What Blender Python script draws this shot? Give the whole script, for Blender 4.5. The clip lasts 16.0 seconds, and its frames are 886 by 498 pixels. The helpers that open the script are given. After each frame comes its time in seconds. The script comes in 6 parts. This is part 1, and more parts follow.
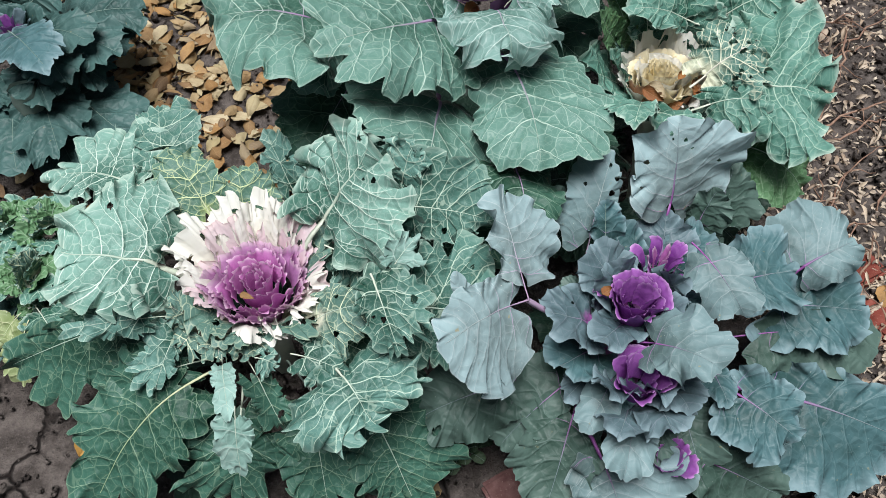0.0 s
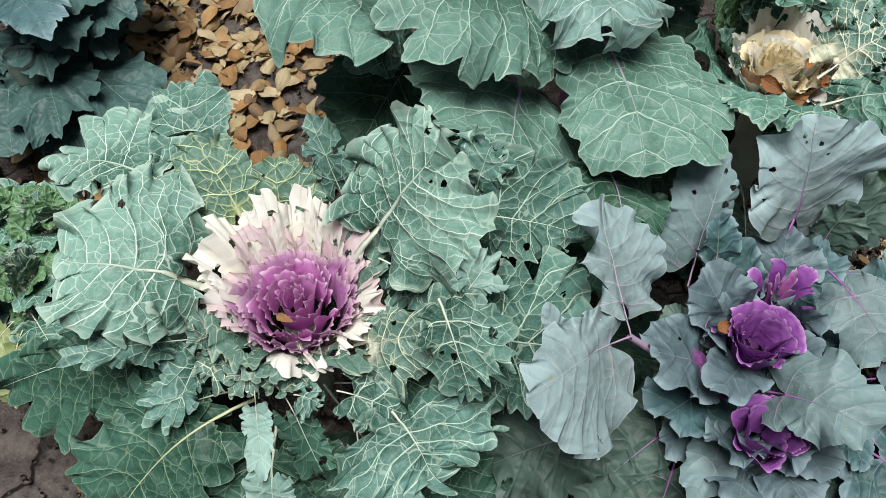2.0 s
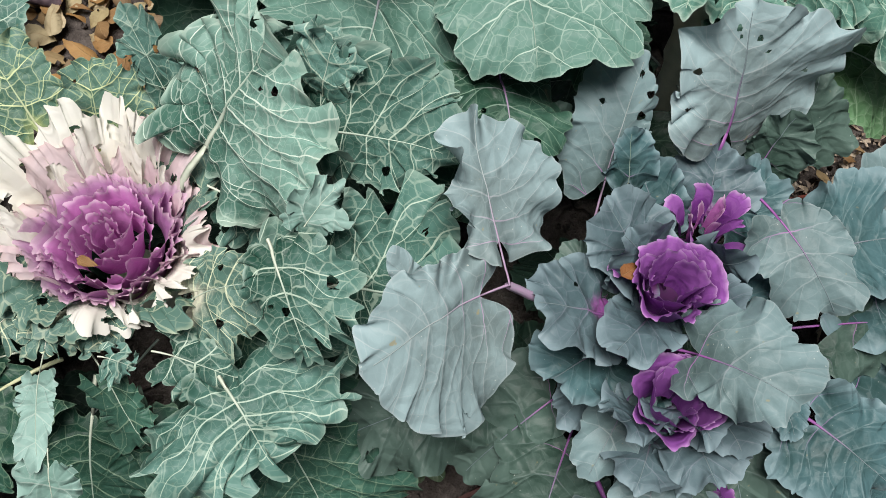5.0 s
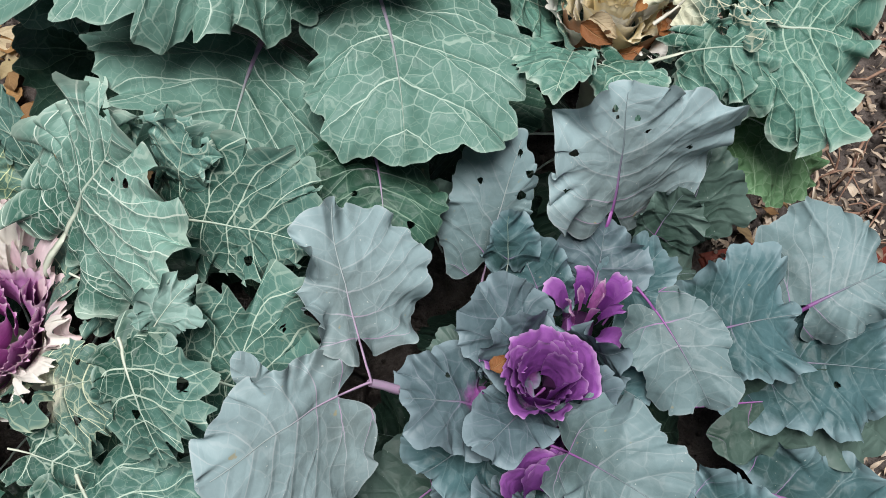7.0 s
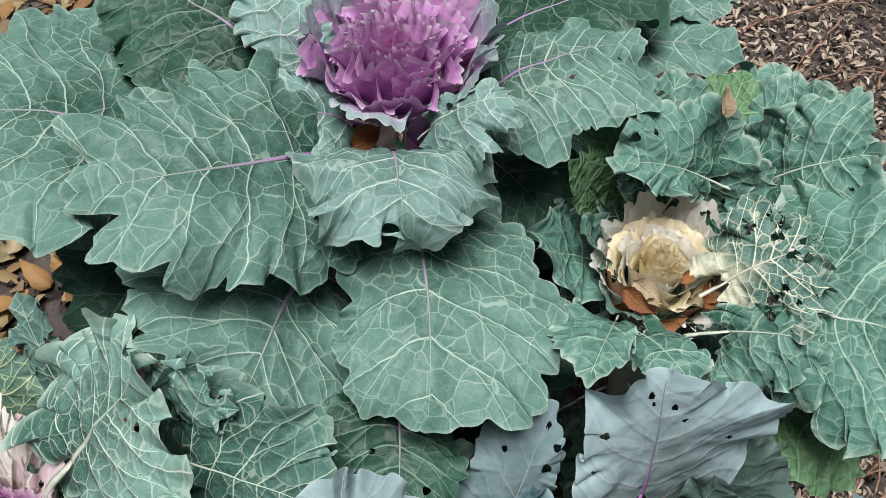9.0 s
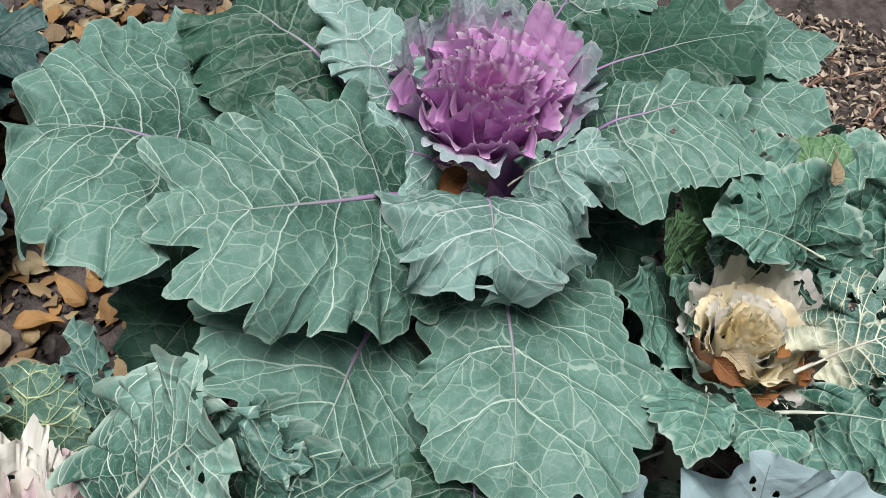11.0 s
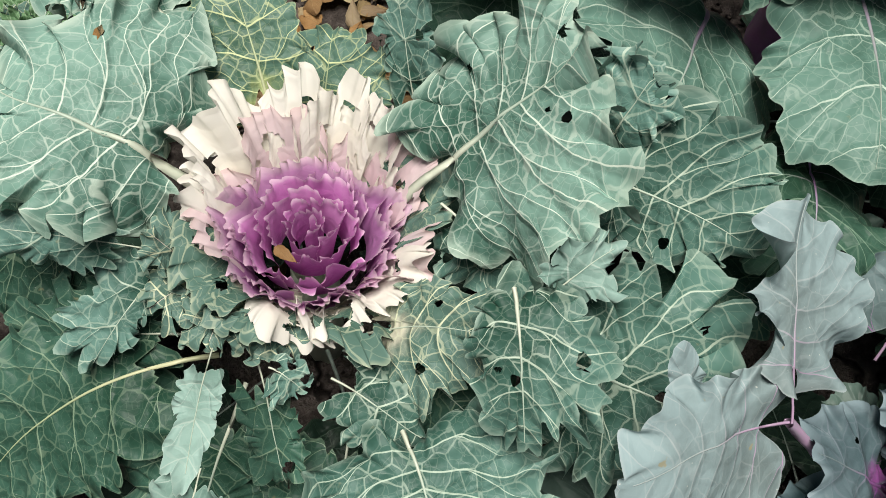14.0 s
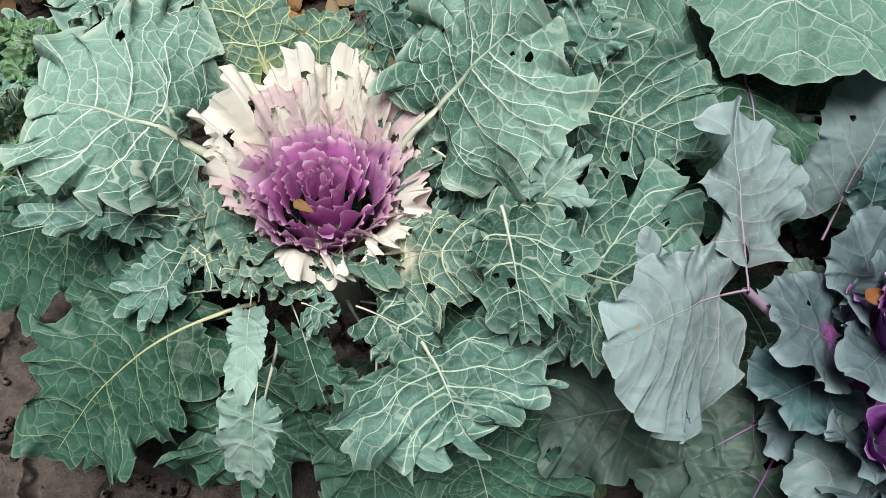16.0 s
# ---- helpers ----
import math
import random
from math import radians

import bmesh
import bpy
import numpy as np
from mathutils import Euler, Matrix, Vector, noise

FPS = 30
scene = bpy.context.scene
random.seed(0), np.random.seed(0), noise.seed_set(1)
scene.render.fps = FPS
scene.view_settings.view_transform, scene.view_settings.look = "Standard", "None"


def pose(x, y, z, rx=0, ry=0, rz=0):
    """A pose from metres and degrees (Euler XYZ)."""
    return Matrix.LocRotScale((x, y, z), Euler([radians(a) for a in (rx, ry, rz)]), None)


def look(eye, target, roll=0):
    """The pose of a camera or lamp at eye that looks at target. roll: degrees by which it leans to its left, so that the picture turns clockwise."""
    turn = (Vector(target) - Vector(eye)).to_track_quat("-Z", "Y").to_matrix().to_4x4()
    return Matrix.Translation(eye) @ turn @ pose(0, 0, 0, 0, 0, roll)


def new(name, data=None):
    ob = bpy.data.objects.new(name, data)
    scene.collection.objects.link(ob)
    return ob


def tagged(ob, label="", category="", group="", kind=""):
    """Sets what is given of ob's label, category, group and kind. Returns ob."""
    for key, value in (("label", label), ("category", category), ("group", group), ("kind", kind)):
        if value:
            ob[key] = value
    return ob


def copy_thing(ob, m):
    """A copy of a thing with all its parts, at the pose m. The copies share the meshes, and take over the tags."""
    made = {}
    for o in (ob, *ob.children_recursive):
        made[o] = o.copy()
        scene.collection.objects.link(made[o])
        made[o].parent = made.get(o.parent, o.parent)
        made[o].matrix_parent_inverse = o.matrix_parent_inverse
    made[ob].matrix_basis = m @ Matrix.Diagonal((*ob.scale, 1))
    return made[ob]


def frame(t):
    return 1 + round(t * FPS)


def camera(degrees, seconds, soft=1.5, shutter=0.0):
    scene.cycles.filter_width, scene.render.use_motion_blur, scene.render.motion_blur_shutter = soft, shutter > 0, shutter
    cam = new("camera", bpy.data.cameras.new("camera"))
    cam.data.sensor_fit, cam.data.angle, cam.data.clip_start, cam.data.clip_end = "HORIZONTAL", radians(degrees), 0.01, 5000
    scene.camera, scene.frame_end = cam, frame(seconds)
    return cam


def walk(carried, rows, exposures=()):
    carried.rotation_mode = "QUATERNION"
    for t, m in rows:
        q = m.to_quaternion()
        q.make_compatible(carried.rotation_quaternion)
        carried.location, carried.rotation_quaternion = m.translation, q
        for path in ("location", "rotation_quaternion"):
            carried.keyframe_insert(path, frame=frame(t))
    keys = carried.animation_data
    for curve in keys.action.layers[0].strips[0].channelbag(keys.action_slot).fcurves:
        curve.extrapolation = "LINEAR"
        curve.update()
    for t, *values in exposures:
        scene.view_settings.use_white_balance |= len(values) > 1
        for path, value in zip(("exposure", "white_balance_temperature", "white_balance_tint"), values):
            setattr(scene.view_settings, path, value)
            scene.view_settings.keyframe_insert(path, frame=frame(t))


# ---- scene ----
cam = camera(53.7, 16.0, soft=0.75)
METRES, EYE, TILT, LEAN, TURN = 1.15, 0.99, -55.0, 0.0, 0.0
ROWS = [
    (0.0, 0.0, 0.0, 0.0, -0.0, 0.0, 0.0),
    (0.5, 0.0001, -0.0033, -0.0013, 0.01, -0.0, 0.07),
    (1.0, 0.0047, 0.0033, -0.0007, 0.04, 0.03, 0.28),
    (1.5, -0.0084, 0.0715, 0.0166, 0.13, -0.32, -0.15),
    (2.0, -0.058, 0.1377, 0.0347, 0.23, -1.97, -1.7),
    (2.5, -0.0876, 0.1972, 0.0457, 0.26, -4.4, -1.66),
    (3.0, -0.1043, 0.214, 0.0482, 0.1, -6.17, -1.64),
    (3.5, -0.1175, 0.2276, 0.0511, -0.54, -6.95, -1.68),
    (4.0, -0.0912, 0.2519, 0.0487, -0.61, -7.38, -1.6),
    (4.5, -0.0243, 0.2644, 0.0438, -0.5, -7.91, -1.62),
    (6.8, 0.1, 0.2902, 0.0855, -0.56, -8.7, -0.52),
    (7.0, 0.1048, 0.2909, 0.0979, -0.53, -8.55, -1.03),
    (7.5, 0.1178, 0.3045, 0.1235, 0.37, -7.21, -2.91),
    (8.0, 0.1186, 0.3112, 0.1424, 2.15, -5.23, -5.49),
    (8.5, 0.1164, 0.3128, 0.1608, 2.8, -2.49, -6.11),
    (9.0, 0.1094, 0.3147, 0.1726, 2.87, -0.27, -6.61),
    (9.2, 0.1026, 0.3191, 0.1768, 2.68, 0.35, -7.05),
    (11.3, 0.0409, 0.3487, 0.1751, 2.81, 1.45, -11.36),
    (11.5, 0.0283, 0.3551, 0.1712, 3.43, 1.15, -11.81),
    (12.0, -0.0237, 0.3736, 0.1449, 4.26, 0.74, -13.75),
    (12.5, -0.0565, 0.376, 0.1112, 4.97, -1.57, -15.74),
    (13.0, -0.0673, 0.3763, 0.0733, 5.13, -3.99, -16.16),
    (13.5, -0.0737, 0.3667, 0.0462, 5.22, -5.19, -16.14),
    (14.0, -0.0726, 0.3519, 0.0247, 5.23, -5.76, -16.13),
    (14.5, -0.074, 0.3428, 0.0157, 5.4, -5.77, -16.08),
    (15.0, -0.0762, 0.329, 0.0101, 5.22, -5.83, -15.09),
    (15.5, -0.0703, 0.3058, 0.0028, 5.05, -5.65, -12.74),
    (16.0, -0.0598, 0.2793, -0.0023, 4.5, -5.81, -9.31),
]
walk(cam, [(t, pose(0, 0, EYE, TILT, LEAN, TURN) @ pose(METRES * x, METRES * y, METRES * z, 90 + pitch, roll, yaw)) for t, x, y, z, yaw, pitch, roll in ROWS],
     [(0.0, 1.51, 6250, 11), (2.5, 1.40, 6600, 11), (4.5, 1.38, 6650, 12), (8.0, 1.34, 6450, 14), (11.5, 1.31, 6450, 14),
      (13.0, 1.35, 7050, 13), (14.5, 1.37, 6900, 12), (16.0, 1.39, 6750, 11)])

# ---- light: an overcast day in autumn ----
world = bpy.data.worlds.new("overcast_sky")
scene.world = world
world.use_nodes = True
wn = world.node_tree.nodes
sky = wn.new("ShaderNodeTexSky")
sky.sky_type = 'NISHITA'
sky.sun_disc = False
sky.sun_elevation = radians(83)
sky.sun_rotation = radians(207)
sky.dust_density = 4.0
sky.air_density = 1.0
pale = wn.new("ShaderNodeMix")
pale.data_type = 'RGBA'
pale.inputs[0].default_value = 0.55
pale.inputs[7].default_value = (5.9, 6.5, 7.3, 1)
world.node_tree.links.new(sky.outputs[0], pale.inputs[6])
world.node_tree.links.new(pale.outputs[2], wn["Background"].inputs[0])
wn["Background"].inputs[1].default_value = 0.0075
sun = new("sun", bpy.data.lights.new("sun", 'SUN'))
sun.data.energy = 2.1
sun.data.angle = radians(34)
sun.data.color = (1.0, 0.985, 0.965)
sun.matrix_world = look((-0.15, 0.2, 3.0), (0, 0.5, 0))


# ---- materials ----
class Nodes:
    """A small helper to wire up a node material."""

    def __init__(self, name):
        self.mat = bpy.data.materials.new(name)
        self.mat.use_nodes = True
        self.tree = self.mat.node_tree
        self.bsdf = self.tree.nodes["Principled BSDF"]
        self.out = self.tree.nodes["Material Output"]

    def put(self, socket, value):
        if isinstance(value, bpy.types.NodeSocket):
            self.tree.links.new(value, socket)
        elif value is not None:
            socket.default_value = value

    def node(self, kind, *values, out=0, operation=None):
        n = self.tree.nodes.new(kind)
        if operation:
            n.operation = operation
        for i, v in enumerate(values):
            self.put(n.inputs[i], v)
        return n.outputs[out]

    def math(self, op, a, b=None, c=None):
        return self.node("ShaderNodeMath", a, b, c, operation=op)

    def vmath(self, op, a, b=None):
        return self.node("ShaderNodeVectorMath", a, b, operation=op)

    def mix(self, f, a, b):
        n = self.tree.nodes.new("ShaderNodeMix")
        n.data_type = 'RGBA'
        self.put(n.inputs[0], f)
        self.put(n.inputs[6], a)
        self.put(n.inputs[7], b)
        return n.outputs[2]

    def ramp(self, x, lo, hi, a=0.0, b=1.0):
        n = self.tree.nodes.new("ShaderNodeMapRange")
        n.interpolation_type = 'SMOOTHSTEP'
        for i, v in enumerate((x, lo, hi, a, b)):
            self.put(n.inputs[i], v)
        return n.outputs[0]

    def noise(self, vec, scale, detail=3.0, rough=0.55, out=0):
        n = self.tree.nodes.new("ShaderNodeTexNoise")
        self.put(n.inputs["Vector"], vec)
        n.inputs["Scale"].default_value = scale
        n.inputs["Detail"].default_value = detail
        n.inputs["Roughness"].default_value = rough
        return n.outputs[out]

    def voronoi(self, vec, scale, feature='DISTANCE_TO_EDGE', out=0):
        n = self.tree.nodes.new("ShaderNodeTexVoronoi")
        n.feature = feature
        self.put(n.inputs["Vector"], vec)
        n.inputs["Scale"].default_value = scale
        return n.outputs[out]

    def uv(self, name):
        n = self.tree.nodes.new("ShaderNodeUVMap")
        n.uv_map = name
        return n.outputs[0]

    def bump(self, height, strength, distance, normal=None):
        n = self.tree.nodes.new("ShaderNodeBump")
        n.inputs["Strength"].default_value = strength
        n.inputs["Distance"].default_value = distance
        self.put(n.inputs["Height"], height)
        self.put(n.inputs["Normal"], normal)
        return n.outputs[0]

    def finish(self, colour, rough, normal=None, sheer=0.0, spec=0.5):
        self.put(self.bsdf.inputs["Base Color"], colour)
        self.put(self.bsdf.inputs["Roughness"], rough)
        self.put(self.bsdf.inputs["Normal"], normal)
        self.bsdf.inputs["Specular IOR Level"].default_value = spec
        if sheer:
            t = self.tree.nodes.new("ShaderNodeBsdfTranslucent")
            self.put(t.inputs[0], colour)
            m = self.tree.nodes.new("ShaderNodeMixShader")
            m.inputs[0].default_value = sheer
            self.tree.links.new(self.bsdf.outputs[0], m.inputs[1])
            self.tree.links.new(t.outputs[0], m.inputs[2])
            self.tree.links.new(m.outputs[0], self.out.inputs[0])
        return self.mat


def rgb(r, g, b):
    return (r, g, b, 1.0)


def leaf_material(name, deep, bloom, vein, net=0.7, core=None, core_at=(0.3, 0.8), rim=None, rim_at=(0.8, 1.0),
                  pucker=1.0, rough=0.46, cell=46.0, spots=0.0, thin=0.05, stem=None, stem_at=(0.15, 0.6)):
    """A brassica leaf: green flesh under a waxy bloom, a net of pale veins, puckered between them."""
    n = Nodes(name)
    flat = n.uv("flat")
    rim_uv = n.node("ShaderNodeSeparateXYZ", n.uv("rim"))
    info = n.tree.nodes.new("ShaderNodeObjectInfo")
    rnd = info.outputs["Random"]
    shift = n.vmath('ADD', flat, n.node("ShaderNodeCombineXYZ", n.math('MULTIPLY', rnd, 7.0), n.math('MULTIPLY', rnd, 3.0), 0.0))
    wob = n.vmath('SCALE', n.vmath('SUBTRACT', n.noise(shift, 60, 2.0, out=1), (0.5, 0.5, 0.5)))
    wob.node.inputs["Scale"].default_value = 0.006
    warped = n.vmath('ADD', shift, wob)
    d1 = n.voronoi(warped, cell * 1.6)
    d2 = n.voronoi(warped, cell * 4.2)
    big = n.noise(shift, 14, 3.0)
    mid = n.noise(shift, 70, 4.0, 0.6)
    fine = n.noise(shift, 600, 3.0, 0.6)
    order = n.node("ShaderNodeSeparateXYZ", n.uv("order"))
    fork = n.node("ShaderNodeSeparateXYZ", n.uv("fork"))
    wavy = n.math('MULTIPLY', n.math('SUBTRACT', n.noise(shift, 45, 2.0), 0.5), 0.22)
    wide_ = n.math('MULTIPLY', order.node.outputs[1], 100.0)

    def off(k):
        k = n.math('ADD', k, wavy)
        return n.math('MULTIPLY', n.math('ABSOLUTE', n.math('SUBTRACT', n.math('FRACT', n.math('ADD', k, 0.5)), 0.5)), wide_)

    slim = n.ramp(rim_uv.node.outputs[0], 0.0, 1.0, 1.0, 0.45)
    off1, off2 = off(order.node.outputs[0]), off(fork.node.outputs[0])
    side1 = n.ramp(n.math('DIVIDE', off1, slim), 0.35, 0.75, 1.0, 0.0)
    side2 = n.math('MULTIPLY', n.ramp(n.math('DIVIDE', off2, slim), 0.25, 0.6, 1.0, 0.0), n.ramp(fork.node.outputs[1], 0.0, 0.06))
    side = n.math('MAXIMUM', side1, side2)
    v1 = n.ramp(d1, 0.018 * cell / 58, 0.045 * cell / 58, 1.0, 0.0)
    v2 = n.ramp(d2, 0.012, 0.05, 1.0, 0.0)
    wax = n.math('ADD', n.math('ADD', n.math('MULTIPLY', big, 0.75), n.math('MULTIPLY', mid, 0.45)), n.math('MULTIPLY', rim_uv.node.outputs[1], 0.42))
    body = n.mix(n.ramp(wax, 0.58, 1.1), rgb(*deep), rgb(*bloom))
    body = n.mix(n.math('MULTIPLY', n.ramp(rnd, 0.0, 1.0), 0.35), body, n.mix(0.5, body, rgb(*[c * 0.72 for c in deep])))
    if core:
        fade = n.math('ADD', rim_uv.node.outputs[1], n.math('MULTIPLY', n.math('SUBTRACT', mid, 0.5), 0.6))
        white = n.ramp(fade, core_at[0], core_at[1], 1.0, 0.0)
        body = n.mix(white, body, n.mix(n.ramp(big, 0.3, 0.7), rgb(*core), rgb(*[c * 0.85 for c in core])))
    body = n.mix(n.math('MULTIPLY', v2, net * 0.14), body, rgb(*vein))
    faint = n.math('MULTIPLY', n.ramp(n.noise(shift, 26, 2.0), 0.32, 0.6, 0.6, 1.0), n.ramp(rim_uv.node.outputs[0], 0.6, 1.0, 1.0, 0.7))
    body = n.mix(n.math('MULTIPLY', n.math('MULTIPLY', v1, faint), net * 0.5), body, rgb(*vein))
    tint = n.mix(n.ramp(rim_uv.node.outputs[1], stem_at[0], stem_at[1]), rgb(*stem), rgb(*vein)) if stem else rgb(*vein)
    strong = n.ramp(rim_uv.node.outputs[1], stem_at[0], stem_at[1], 0.9, min(1.0, net)) if stem else min(1.0, net)
    body = n.mix(n.math('MULTIPLY', side, strong), body, tint)
    if rim:
        edge = n.math('ADD', rim_uv.node.outputs[0], n.math('MULTIPLY', n.math('SUBTRACT', mid, 0.5), 0.25))
        body = n.mix(n.ramp(edge, rim_at[0], rim_at[1]), body, rgb(*rim))
    else:
        body = n.mix(n.ramp(rim_uv.node.outputs[0], 0.965, 1.0, 0.0, 0.3), body, rgb(*vein))
    if spots:
        s = n.ramp(n.noise(shift, 130, 2.0), 0.70, 0.78, 0.0, spots)
        body = n.mix(s, body, rgb(0.33, 0.27, 0.12))
        dust = n.ramp(n.noise(shift, 420, 1.0), 0.74, 0.8, 0.0, spots)
        body = n.mix(dust, body, rgb(0.62, 0.66, 0.6))
    puff = n.math('MULTIPLY', n.ramp(d1, 0.0, 0.35), 1.0)
    nrm = n.bump(n.ramp(n.math('MINIMUM', off1, off2), 0.0, 3.0), 0.3 * pucker, 0.003)
    nrm = n.bump(puff, 0.34 * pucker, 0.003, nrm)
    nrm = n.bump(n.noise(shift, 38, 2.0, 0.5), 0.35 * pucker, 0.008, nrm)
    nrm = n.bump(mid, 0.25, 0.002, nrm)
    nrm = n.bump(fine, 0.10, 0.0006, nrm)
    rg = n.math('ADD', n.math('MULTIPLY', mid, 0.22), rough - 0.11)
    return n.finish(body, rg, nrm, thin, 0.2)


def vein_material(name, near, far, reach_=0.62):
    n = Nodes(name)
    u = n.node("ShaderNodeSeparateXYZ", n.uv("rim"))
    v = n.noise(n.uv("flat"), 90, 2.0)
    fade = n.ramp(n.math('ADD', u, n.math('MULTIPLY', n.math('SUBTRACT', v, 0.5), 0.3)), 0.12, reach_)
    col = n.mix(fade, rgb(*near), rgb(*far))
    col = n.mix(n.ramp(v, 0.3, 0.8, 0.0, 0.3), col, rgb(*[c * 0.7 for c in far]))
    return n.finish(col, 0.45, n.bump(v, 0.2, 0.001), 0.0, 0.4)


